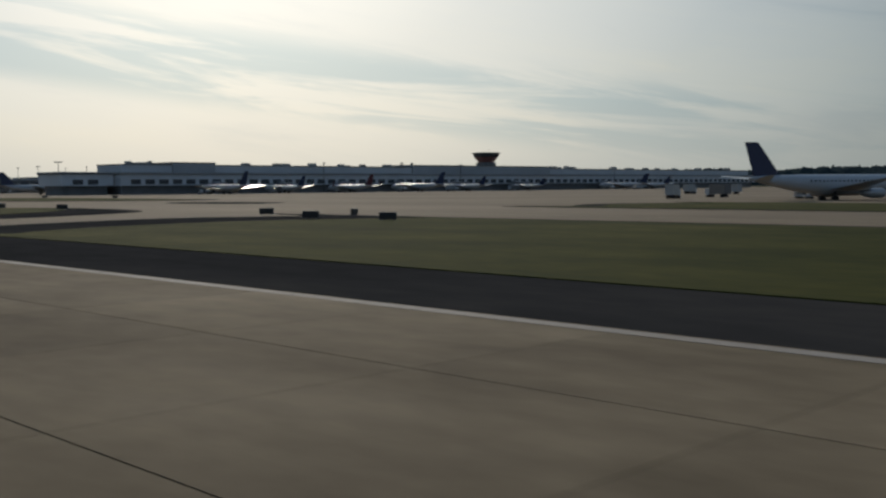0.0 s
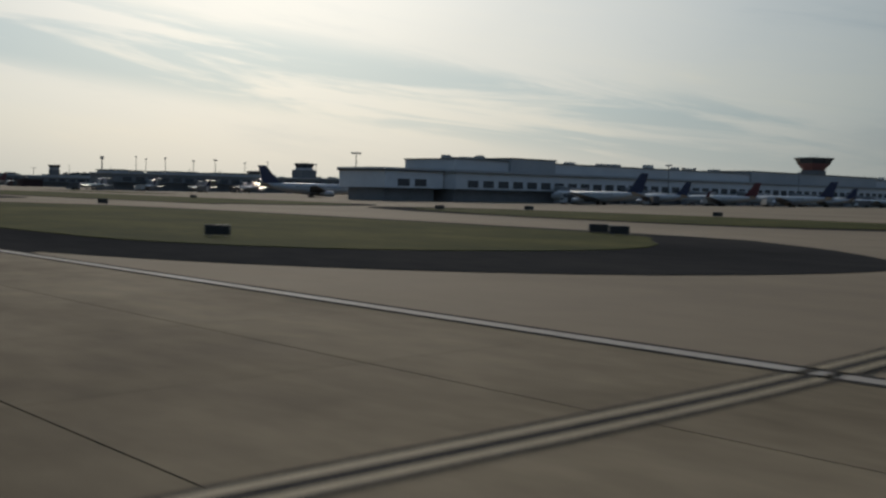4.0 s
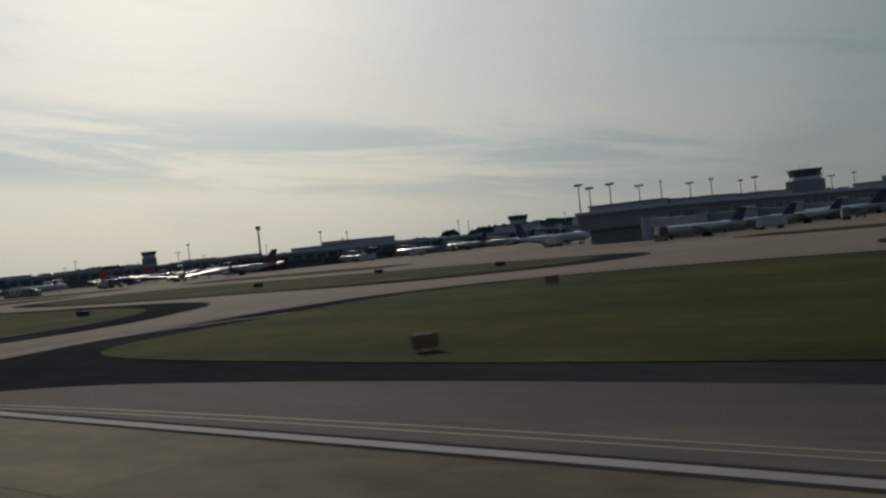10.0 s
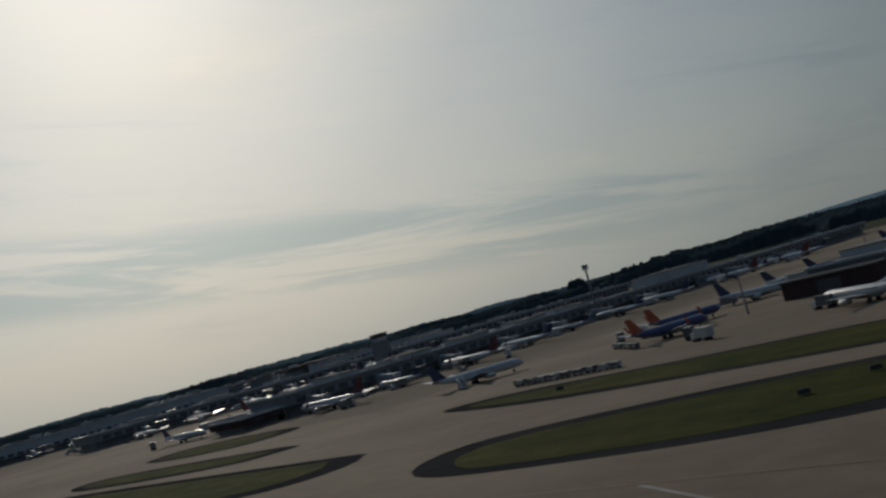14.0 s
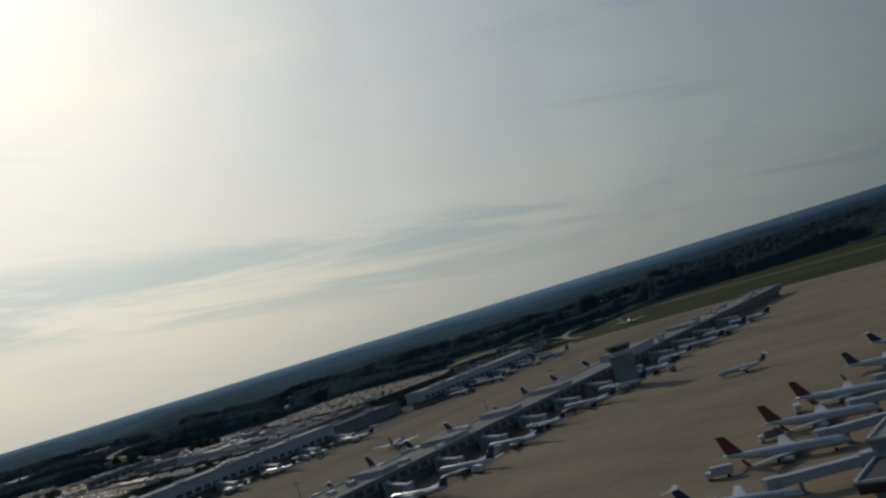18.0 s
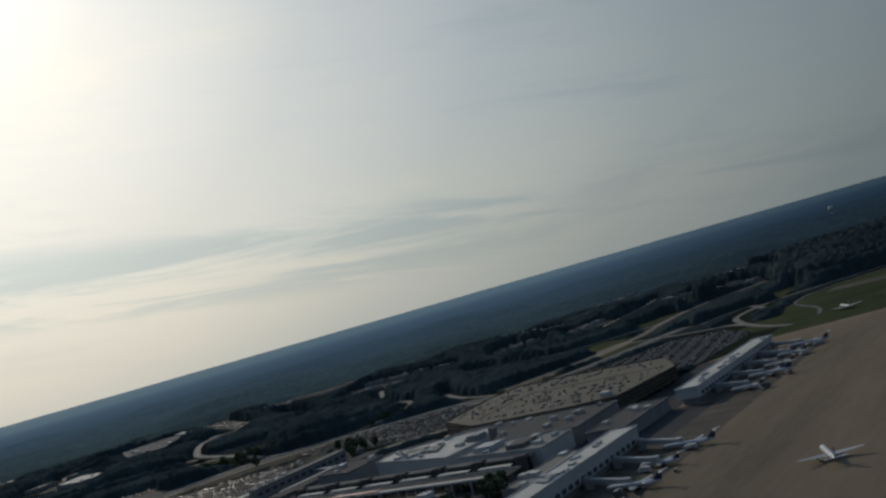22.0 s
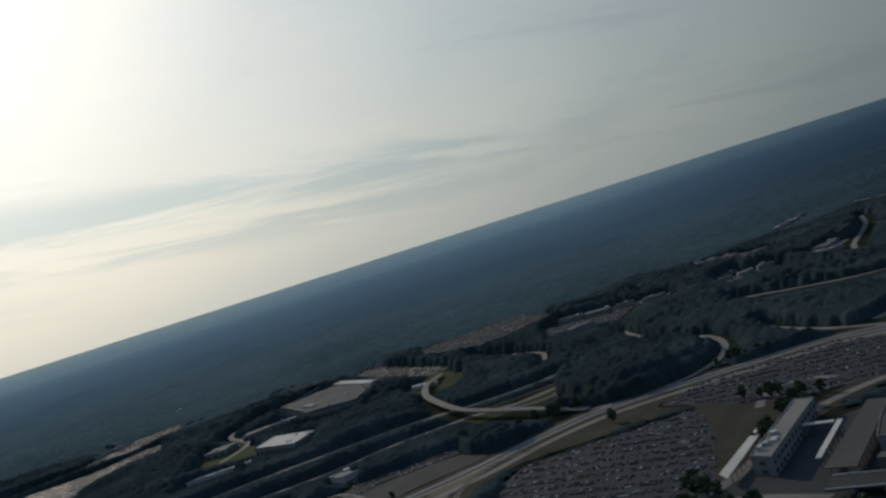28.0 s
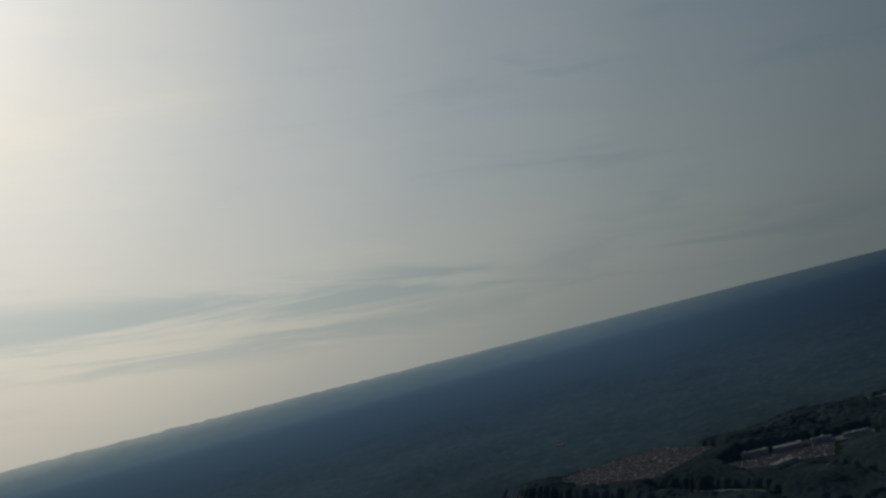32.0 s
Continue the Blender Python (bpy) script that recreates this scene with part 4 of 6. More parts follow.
# the dark red west end of the third concourse, and the ramp traffic before it
end = thing("concourse_end", "dark red brick end block of a concourse", "building", at=(338, 1075, 0))
part("wall", Shape().box(-9, -16, 0, 6.9, 16, 5.6), "brick", end)
part("roof", Shape().box(-9.5, -16.5, 5.6, 6.9, 16.5, 6.1), "roof_dark", end)
part("door", Shape().box(-9.15, -4, 0, -9.0, 4, 4.4), "glass", end, "wide dark glazed door")
rnd = random.Random(8)
for k in range(9):
    copy_thing(CART, pose(226 + 0.3 * math.sin(k), 1091 + 4.1 * k, 0, 0, 0, 90 + rnd.uniform(-3, 3)))
for k in range(5):
    copy_thing(CART, pose(282 - 3.6 * k, 1128 - 4.2 * k, 0, 0, 0, 50 + rnd.uniform(-6, 6)))
for x, y, a in ((253, 1080, 62), (264, 1090, 20), (274, 1054, 60), (321, 156, 30), (336, 190, 80), (350, 215, 10), (303, 1140, 40), (236, 150, 20), (262, 152, 70)):
    copy_thing(TRUCK, pose(x, y, 0, 0, 0, a))


# ---- towers and masts ----
def ramp_tower(x, y, z0, z1, w, cab, red=False, label="ramp control tower with a flared glazed cab"):
    ob = thing("ramp_tower", label, "tower", at=(x, y, 0))
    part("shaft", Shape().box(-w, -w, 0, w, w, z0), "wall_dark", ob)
    n = 8
    ring = [[(r * math.cos(math.pi / 8 + 2 * math.pi * i / n), r * math.sin(math.pi / 8 + 2 * math.pi * i / n), z) for i in range(n)] for z, r in ((z0, w * 1.15), (z1 - 3.2, cab * 0.86))]
    part("flared_base", Shape().rings(ring), "tower_red" if red else "wall", ob)
    ring = [[(r * math.cos(math.pi / 8 + 2 * math.pi * i / n), r * math.sin(math.pi / 8 + 2 * math.pi * i / n), z) for i in range(n)] for z, r in ((z1 - 3.2, cab * 0.86), (z1 - 0.7, cab * 0.97))]
    part("glazed_cab", Shape().rings(ring), "glass", ob)
    ring = [[(r * math.cos(math.pi / 8 + 2 * math.pi * i / n), r * math.sin(math.pi / 8 + 2 * math.pi * i / n), z) for i in range(n)] for z, r in ((z1 - 0.7, cab * 1.06), (z1, cab * 1.02))]
    part("roof", Shape().rings(ring), "roof_dark", ob)
    for k in range(3):
        part("antenna", Shape().tube(-2 + 2 * k, 1 - k, z1, z1 + 2.2, 0.08, 0.05, 6), "pole", ob)


ramp_tower(559, 512, 20, 27, 5, 10.5, True, "tall ramp tower with a wide red flared cab")
ramp_tower(428, 818, 16, 20.6, 6, 7.0)
ramp_tower(552, 1070, 13, 18.5, 5, 7)
ramp_tower(552, 1524, 19.5, 25.5, 5, 7.5)


def light_mast(h):
    ob = thing("light_mast", "tall grey floodlight mast with a ring of lamps", "light mast", "apron light masts")
    part("pole", Shape().tube(0, 0, 0, h, 0.35, 0.16, 8), "pole", ob)
    bar = part("crossbar", Shape().box(-2.2, -0.15, h - 0.3, 2.2, 0.15, h), "pole", ob)
    for k in range(4):
        part("floodlight", Shape().box(-2.2 + 1.3 * k, -0.35, h - 0.1, -1.6 + 1.3 * k, 0.35, h + 0.45, 0.08), "unit", bar)
    return ob


MAST = light_mast(17.5)
MAST.matrix_basis = pose(252, 541, 0)
spots = [(290, 512), (345, 560), (400, 500), (460, 560), (520, 500), (600, 560), (700, 500), (800, 560)]
spots += [(310 + 55 * k, 1055 if k % 2 else 1095) for k in range(6)] + [(270 + 80 * k, 1288) for k in range(5)] + [(340 + 80 * k, 1590) for k in range(5)]
for x, y in spots:
    copy_thing(MAST, pose(x, y, 0, 0, 0, (x * 13) % 90))
for k, x in enumerate((324, 331, 345, 366, 383, 407, 426, 454, 469, 516, 548, 560, 592, 724)):
    copy_thing(MAST, pose(x, 860, 0, 0, 0, (x * 13) % 90) @ Matrix.Diagonal((1, 1, 1.22 - 0.07 * (k % 2), 1)))


def lattice_pole():
    ob = thing("antenna_mast", "tall slim mast with lamps in a cage at the top", "mast", at=(503, 1287, 0))
    part("pole", Shape().tube(0, 0, 0, 32, 0.9, 0.55, 10), "pole", ob)
    part("platform", Shape().tube(0, 0, 29.6, 30.2, 2.2, 2.2, 10), "pole", ob)
    part("lamp_cage", Shape().tube(0, 0, 30.4, 32.6, 1.7, 2.1, 10), "unit", ob)


lattice_pole()


# ---- guidance signs by the taxiways ----
def guide_sign(w, mat, label):
    ob = thing("guidance_sign", label, "sign", "taxiway guidance signs")
    part("panel", Shape().box(-w / 2, -0.12, 0.25, w / 2, 0.12, 0.95), mat, ob)
    part("back_plate", Shape().box(-w / 2 - 0.06, 0.12, 0.2, w / 2 + 0.06, 0.2, 1.0), "pole", ob)
    for x in (-w / 2 + 0.3, w / 2 - 0.3):
        part("leg", Shape().box(x - 0.05, -0.05, 0, x + 0.05, 0.05, 0.25), "pole", ob)
    return ob


BLACK = guide_sign(1.8, "sign_black", "low black taxiway sign standing in the grass")
YELLOW = guide_sign(1.3, "sign_yellow", "low yellow taxiway sign standing in the grass")
BLACK.matrix_basis, YELLOW.matrix_basis = pose(84, 99, 0, 0, 0, 30), pose(95, 507, 0, 0, 0, -40)
for x, y, a in [(80, 112, 20), (79, 194, 30), (81, 173, 30), (74, 95, 30), (75, 83, 30), (42, 295, 40), (87, 409, 30), (80, 286, 30), (82, 290, 30), (171, 379, 20), (176, 335, 20), (145, 380, 20), (113, 568, 25), (104, 535, 30), (160, 503, 20), (98, 522, 40), (89, 614, 40), (76, 773, 20), (147, 755, 30), (160, 800, 20), (79, 915, 35), (79, 875, 20), (143, 1003, 20), (155, 997, 20), (132, 806, 30), (37, 781, 10), (200, 1090, 20)]:
    copy_thing(BLACK, pose(x, y, -0.02, 0, 0, a - 75))
for x, y, a in ((40, 672, 40), (87, 699, 30)):
    copy_thing(YELLOW, pose(x, y, -0.02, 0, 0, a - 75))

# ---- parking decks, terminal, roads and lots west of the concourses ----
def inside(px, py, poly):
    """Which of the points lie in the polygon."""
    r = np.zeros(px.shape, bool)
    for (x0, y0), (x1, y1) in zip(poly, poly[1:] + poly[:1]):
        if y0 != y1:
            r ^= ((py > min(y0, y1)) & (py <= max(y0, y1))) & (px < (x1 - x0) * (py - y0) / (y1 - y0) + x0)
    return r


CLEAR = []          # outlines and lines without trees


def car_shape():
    """One car, 4.5 m, nose to +x: body and window ring in one light mesh for the far lots."""
    body = Shape().rings([[(2.25, -0.75, z0), (2.25, 0.75, z0), (2.2, 0.72, z1), (2.2, -0.72, z1)] for z0, z1 in ((0.35, 0.7),)] + [
        [(1.2, -0.88, 0.3), (1.2, 0.88, 0.3), (1.15, 0.85, 0.9), (1.15, -0.85, 0.9)], [(-1.6, -0.88, 0.3), (-1.6, 0.88, 0.3), (-1.6, 0.85, 0.98), (-1.6, -0.85, 0.98)],
        [(-2.25, -0.8, 0.4), (-2.25, 0.8, 0.4), (-2.2, 0.76, 0.9), (-2.2, -0.76, 0.9)]])
    cabin = Shape().rings([[(0.95, -0.78, 0.9), (0.95, 0.78, 0.9), (-1.9, 0.78, 0.95), (-1.9, -0.78, 0.95)], [(0.25, -0.6, 1.42), (0.25, 0.6, 1.42), (-1.35, 0.6, 1.42), (-1.35, -0.6, 1.42)]])
    return body, cabin


CAR_BODY, CAR_CABIN = car_shape()


def many(name, shapes, places, label, category, z=0.0):
    """Copies of light shapes at x, y, turn, joined into one mesh of kind stuff; shapes are (shape, material slot)."""
    V, F, MI, base = [], [], [], 0
    for sh, slot in shapes:
        v = np.array(sh.v)
        for x, y, a, k in places:
            c, s_ = math.cos(a), math.sin(a)
            V.append(np.stack([x + k * (v[:, 0] * c - v[:, 1] * s_), y + k * (v[:, 0] * s_ + v[:, 1] * c), z + k * v[:, 2]], 1))
            F += [tuple(i + base for i in f) for f in sh.f]
            MI += [slot] * len(sh.f)
            base += len(v)
    me = bpy.data.meshes.new(name)
    me.from_pydata(np.concatenate(V).tolist(), [], F)
    for m in ("car", "car_glass"):
        me.materials.append(M[m])
    me.polygons.foreach_set("material_index", MI)
    return tagged(new(name, me), label, category, kind="stuff")


def rows_in(poly, turn, fill, pitch=(2.85, 9.6), seed=1):
    """Car places in double rows inside a polygon; turn: degrees of the rows' direction."""
    r = random.Random(seed)
    c, s_ = math.cos(radians(turn)), math.sin(radians(turn))
    P = np.array(poly)
    u, w = P[:, 0] * c + P[:, 1] * s_, -P[:, 0] * s_ + P[:, 1] * c
    out = []
    b, k = w.min() + 4, 0
    while b < w.max() - 3:
        a = u.min() + 3
        dense = min(1.0, max(0.0, fill + r.uniform(-0.2, 0.1)))
        b += r.uniform(-0.5, 0.5)
        while a < u.max() - 3:
            if r.random() < dense - 0.75 * max(0.0, noise.noise(Vector((a * 0.03, b * 0.05, seed))) - 0.12):
                out.append((a * c - b * s_, a * s_ + b * c, radians(turn + 90 + r.choice((0, 180))) + r.uniform(-0.04, 0.04), r.uniform(0.78, 0.95)))
            a += pitch[0]
        b += 5.0 if k % 2 == 0 else pitch[1] + 3.0
        k += 1
    xs, ys = np.array([p[0] for p in out]), np.array([p[1] for p in out])
    ok = inside(xs, ys, poly)
    return [p for p, o in zip(out, ok) if o]


def parking_lot(name, poly, turn, fill, label, seed):
    sheet(name, poly, 0.0, "lot", label, "parking lot", rim=0.4)
    CLEAR.append(poly)
    places = rows_in(poly, turn, fill, seed=seed)
    if places:
        many("parked_cars", [(CAR_BODY, 0), (CAR_CABIN, 1)], places, "dense rows of parked cars glinting in low sun", "parked cars", 0.0)


LOTS = [
    ("parking_lot", [(600, 2236), (597, 2276), (609, 2346), (633, 2388), (668, 2414), (708, 2429), (748, 2430), (792, 2368), (838, 2304), (770, 2268), (704, 2246), (650, 2228)], -92, 0.76, "asphalt parking lot full of cars, ringed by a loop road"),
    ("parking_lot", [(486, 2152), (528, 2180), (545, 2206), (579, 2341), (582, 2458), (534, 2489), (512, 2487), (462, 2290)], -6, 0.80, "asphalt parking lot full of cars below the ramps"),
    ("parking_lot", [(842, 2140), (965, 2150), (1000, 2215), (930, 2335), (868, 2345), (812, 2220)], -80, 0.78, "asphalt parking lot with rows of cars beside the highway"),
    ("parking_lot", [(728, 2632), (775, 2642), (852, 2568), (826, 2546), (768, 2604), (735, 2612)], -48, 0.92, "narrow parking lot beside the highway, full of cars"),
    ("parking_lot", [(960, 3330), (1060, 3360), (1130, 3356), (1230, 3400), (1262, 3488), (1120, 3505), (1040, 3590), (940, 3500)], -30, 0.78, "distant parking lot glittering with cars"),
    ("parking_lot", [(1167, 3600), (1260, 3530), (1381, 3541), (1450, 3614), (1384, 3673), (1240, 3642)], -30, 0.76, "distant parking lot glittering with cars"),
    ("parking_lot", [(1318, 2890), (1390, 2908), (1600, 3225), (1550, 3250), (1414, 3072)], 58, 0.40, "distant parking lot with pale rows"),
    ("parking_lot", [(1560, 3075), (1690, 3170), (1832, 3012), (1715, 2872), (1520, 2915)], -45, 0.58, "distant parking lot full of cars"),
    ("parking_lot", [(1460, 2770), (1545, 2815), (1625, 2708), (1595, 2655), (1460, 2632)], -60, 0.56, "distant parking lot with cars"),
    ("parking_lot", [(930, 1890), (1093, 1884), (1160, 1938), (1178, 2010), (1080, 2052), (1010, 2100), (955, 2060)], 10, 0.80, "large parking lot full of cars behind the deck"),
    ("parking_lot", [(880, 2110), (960, 2105), (1000, 2140), (850, 2138)], 5, 0.64, "parking lot with cars beside the deck"),
]
for i, (nm, poly, turn, fill, label) in enumerate(LOTS):
    parking_lot(nm, poly, turn, fill, label, i + 3)


def parking_deck(label, corners, top, seed, levels=4):
    """An open parking deck: slabs on columns with parapets; the cars on top are things of their own."""
    ob = thing("parking_deck", label, "parking deck", "parking decks")
    c = Vector((sum(p[0] for p in corners) / len(corners), sum(p[1] for p in corners) / len(corners)))
    for k in range(levels):
        z = top - 3.1 * k
        part("deck_slab", Shape().prism(corners, z - 0.45, z), "deck", ob)
    # solid dark core in place of the shaded open levels
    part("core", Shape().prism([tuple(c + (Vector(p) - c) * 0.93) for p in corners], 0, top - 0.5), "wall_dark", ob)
    n = len(corners)
    for i in range(n):
        a, b = Vector(corners[i]), Vector(corners[(i + 1) % n])
        d = (b - a).normalized()
        s_ = Vector((-d.y, d.x)) * 0.2
        for k in range(levels):
            z = top - 3.1 * k
            part("parapet", Shape().prism([tuple(a + s_), tuple(a - s_), tuple(b - s_), tuple(b + s_)], z, z + 1.05), "deck", ob)
        m = int((b - a).length / 12)
        for k in range(m):
            p = a + (b - a) * (k + 0.5) / m
            part("column", Shape().box(p.x - 0.35, p.y - 0.35, 0, p.x + 0.35, p.y + 0.35, top - 0.4), "deck", ob)
    CLEAR.append(corners)
    return ob


DECK_S = [(334, 1905), (512, 1895), (540, 2085), (362, 2080)]
DECK_N = [(751, 1889), (852, 1878), (928, 1918), (942, 2000), (950, 2091), (909, 2102), (797, 2090), (743, 2024), (742, 1929)]
deck_s = parking_deck("broad concrete parking deck with cars on its open top", DECK_S, 13.0, 1)
deck_n = parking_deck("broad concrete parking deck with scattered cars on top", DECK_N, 13.0, 2)
# flat dark strips on the slab stand for the shade inside open slots
part("ramp_slot", Shape().prism([(399, 1906), (404, 1906), (424, 2072), (419, 2072)], 13.0, 13.03), "joint", deck_s, "flat dark strip for the shade in a slot between ramps")
part("slot_parapet", Shape().prism([(404.2, 1906), (404.9, 1906), (424.9, 2072), (424.2, 2072)], 13.0, 14.0), "deck", deck_s)
part("ramp_slot", Shape().prism([(778, 2044), (778, 2039), (873, 2037), (866, 1895), (871, 1894), (880, 2042)], 13.0, 13.03), "joint", deck_n, "flat dark strip for the shade in a bending slot between ramps")
part("stair_tower", Shape().box(500, 1905, 13, 508, 1913, 16.5), "wall", deck_s)
part("stair_tower", Shape().box(520, 2062, 13, 530, 2072, 16.5), "wall", deck_s)
part("stair_tower", Shape().box(762, 1902, 13, 770, 1910, 16.5), "wall", deck_n)


def single_car():
    ob = thing("car", "parked passenger car on the open parking deck", "car", "cars on the parking deck")
    part("body", CAR_BODY, "car", ob)
    part("cabin", CAR_CABIN, "car_glass", ob, "dark glazed cabin")
    wheel = Shape().rings([[(0.32 * math.cos(2 * math.pi * i / 8), y, 0.32 + 0.32 * math.sin(2 * math.pi * i / 8)) for i in range(8)] for y in (-0.1, 0.1)]).mesh("wheel")
    for x in (1.4, -1.4):
        for y in (0.8, -0.8):
            part("wheel", wheel, "tyre", ob).location = (x, y, 0)
    return ob


CAR = single_car()
def deck_band(p):
    """Full rows in the middle of the deck, a few cars towards its edges, none in the slot."""
    u = p[0] - 0.125 * (p[1] - 1905)
    if abs(u - 401) < 5:
        return False
    return 426 < u < 490 or 376 < u < 396 or (int(p[0] * 7 + p[1] * 13) % 5 == 0)


spot = [p for p in rows_in([(345, 1915), (505, 1905), (530, 2075), (370, 2070)], 83, 0.80, seed=21) if deck_band(p)]
random.Random(5).shuffle(spot)
CAR.matrix_basis = pose(spot[0][0], spot[0][1], 13.0, 0, 0, math.degrees(spot[0][2]))
for x, y, a, k in spot[1:170]:
    copy_thing(CAR, pose(x, y, 13.0, 0, 0, math.degrees(a)))
for k in range(16):
    copy_thing(CAR, pose(452 + 5.5 * (k % 8) + 2 * (k // 8), 1849 + 11 * (k // 8), 0, 0, 0, 70 + (k * 37) % 25))
if len(spot) > 170:
    many("parked_cars", [(CAR_BODY, 0), (CAR_CABIN, 1)], spot[170:], "further rows of cars on the parking deck", "parked cars", 13.0)
spot = [p for p in rows_in([(760, 1900), (850, 1888), (918, 1924), (932, 2000), (940, 2084), (905, 2094), (802, 2082), (752, 2020)], 86, 0.34, seed=22) if abs(p[0] - 872) > 7 and abs(p[1] - 2041) > 6]
many("parked_cars", [(CAR_BODY, 0), (CAR_CABIN, 1)], spot, "scattered cars on the parking deck", "parked cars", 13.0)


# ---- terminal ----
def block(name, label, category, outline, height, roof, wall="wall", lift=0.0, floors=0, units=0, seed=0, parent=None, bays=9.0):
    """A flat-roofed building over an outline, with parapet, window bays and plant on the roof."""
    ob = parent or thing(name, label, category)
    part("wall", Shape().prism(outline, lift, height), wall, ob)
    c = Vector((sum(p[0] for p in outline) / len(outline), sum(p[1] for p in outline) / len(outline)))
    part("roof", Shape().prism([tuple(c + (Vector(p) - c) * 1.012) for p in outline], height, height + 0.5), roof, ob)
    n = len(outline)
    para = Shape()
    for i in range(n):
        a, b = Vector(outline[i]), Vector(outline[(i + 1) % n])
        d = (b - a).normalized()
        s_ = Vector((-d.y, d.x)) * 0.25
        para.prism([tuple(a + s_), tuple(a - s_), tuple(b - s_), tuple(b + s_)], height + 0.5, height + 1.2)
        out = Vector((d.y, -d.x))
        if out.dot(a - c) < 0:
            out = -out
        m = int((b - a).length / bays)
        for f in range(floors):
            z = lift + 1.2 + f * (height - lift - 0.6) / max(1, floors)
            for k in range(m):
                p = a + (b - a) * (k + 0.5) / m
                w = part("window", WINDOW, "glass", ob)
                turn = math.degrees(math.atan2(out.x, -out.y))
                q = p + out * 0.06
                w.matrix_basis = pose(q.x, q.y, z, 0, 0, turn) @ Matrix.Translation((-2.8, 0, 0)) @ Matrix.Diagonal((1, 1, min(1.0, (height - lift) / max(1, floors) / 4.2), 1))
    part("parapet", para, wall, ob)
    rnd = random.Random(seed)
    xs, ys = [p[0] for p in outline], [p[1] for p in outline]
    done = 0
    while done < units:
        x, y = rnd.uniform(min(xs), max(xs)), rnd.uniform(min(ys), max(ys))
        q = c + (Vector((x, y)) - c) * 1.15
        if inside(np.array([q.x]), np.array([q.y]), list(outline))[0]:
            a, b, h = rnd.uniform(1.5, 4), rnd.uniform(1.2, 3), rnd.uniform(1.2, 3)
            part("roof_unit", Shape().box(x - a, y - b, height + 0.5, x + a, y + b, height + 0.5 + h, 0.15), "unit", ob)
            done += 1
    CLEAR.append(list(outline))
    return ob


def rect(x0, y0, x1, y1):
    return [(x0, y0), (x1, y0), (x1, y1), (x0, y1)]


for x, y in ((551, 593), (559, 590)):
    chimney = thing("chimney", "slim dark boiler chimney", "chimney", "boiler chimneys", at=(x, y, 0))
    part("stack", Shape().tube(0, 0, 0, 21, 0.9, 0.8, 10), "pole", chimney)
    part("rim", Shape().tube(0, 0, 20.4, 21.4, 1.1, 1.1, 10), "pole", chimney)
hall = block("terminal_building", "terminal hall with a bright white roof and plant on top", "terminal", [(618, 1970), (652, 2062), (680, 2064), (698, 2030), (712, 1990), (668, 1964)], 13.5, "roof_white", units=16, wall="wall", seed=1)
part("roof_walkway", Shape().prism([(648, 1998), (668, 2006), (676, 2044), (658, 2040)], 14.0, 15.4), "roof", hall, "tan raised patch of roof")
part("penthouse", Shape().box(664, 1968, 14, 676, 1980, 18.5, 0.2), "wall_dark", hall)
wing = block("terminal_building", "pale roofed terminal wing with plant on top", "terminal", [(600, 1880), (648, 1880), (652, 1956), (616, 1956)], 12.0, "roof", units=16, wall="wall", seed=2)
part("penthouse", Shape().box(612, 1900, 12.5, 634, 1914, 15.5, 0.2), "roof_grey", wing)
part("penthouse", Shape().box(622, 1932, 12.5, 640, 1948, 16, 0.2), "wall", wing)
block("terminal_building", "dark roofed terminal wing before the deck", "terminal", [(656, 1880), (738, 1884), (738, 2032), (718, 2032), (718, 1984), (674, 1958), (656, 1956)], 11.5, "roof_dark", units=9, wall="wall_dark", seed=3)
block("terminal_building", "low grey link building beside the concourse", "terminal", [(520, 1836), (600, 1836), (600, 1866), (520, 1866)], 6.5, "roof", units=8, wall="wall_dark", seed=4)
block("terminal_building", "low dark roofed terminal side wing", "terminal", [(640, 2082), (690, 2084), (690, 2125), (645, 2120)], 12, "roof_dark", units=5, wall="wall_dark", seed=5)
block("terminal_building", "dark roofed building beside the deck", "terminal", rect(640, 1836, 722, 1866), 8.5, "roof_dark", units=6, wall="wall_dark", seed=6)
sheet("ramp_pavement", [(608, 1800), (724, 1800), (724, 1832), (930, 1835), (930, 1885), (740, 1885), (600, 1836)], -0.012, "lot", "dark pavement between the concourses and the deck", "pavement", rim=0.4)
sheet("ramp_pavement", [(296, 1766), (930, 1766), (930, 1811), (296, 1811)], -0.016, "exit", "dark pavement along the concourse gates", "pavement", rim=0.2)
# dark pavement with the concourse's shade mixed into its colour
sheet("ramp_pavement", [(330, 1522), (760, 1522), (760, 1556), (330, 1556)], -0.016, "apron_worn", "dark pavement along the concourse gates", "pavement", rim=0.2)
sheet("service_yard", [(300, 1838), (520, 1838), (520, 1895), (330, 1903)], 0.0, "lot", "dark paved yard between the deck and the concourse", "yard", rim=0.4)
block("yard_office", "small grey two-storey office in the yard beside the parking deck", "office", [(466, 1874), (502, 1878), (505, 1888), (484, 1890), (466, 1886)], 6.5, "roof_grey", wall="wall", floors=2, units=4, seed=41, bays=7.0)
sheet("terminal_forecourt", [(512, 1836), (760, 1836), (745, 2045), (800, 2110), (700, 2210), (600, 2235), (545, 2200), (515, 2090)], -0.02, "lot", "dark paved forecourt round the terminal", "forecourt", rim=0.4)
CLEAR.append([(300, 1838), (770, 1836), (810, 2110), (700, 2215), (600, 2240), (480, 2150), (350, 2100), (300, 1900)])


def lean(x, y):
    """The terminal front stands a little askew to the concourses."""
    return x + 0.09 * (y - 1890)


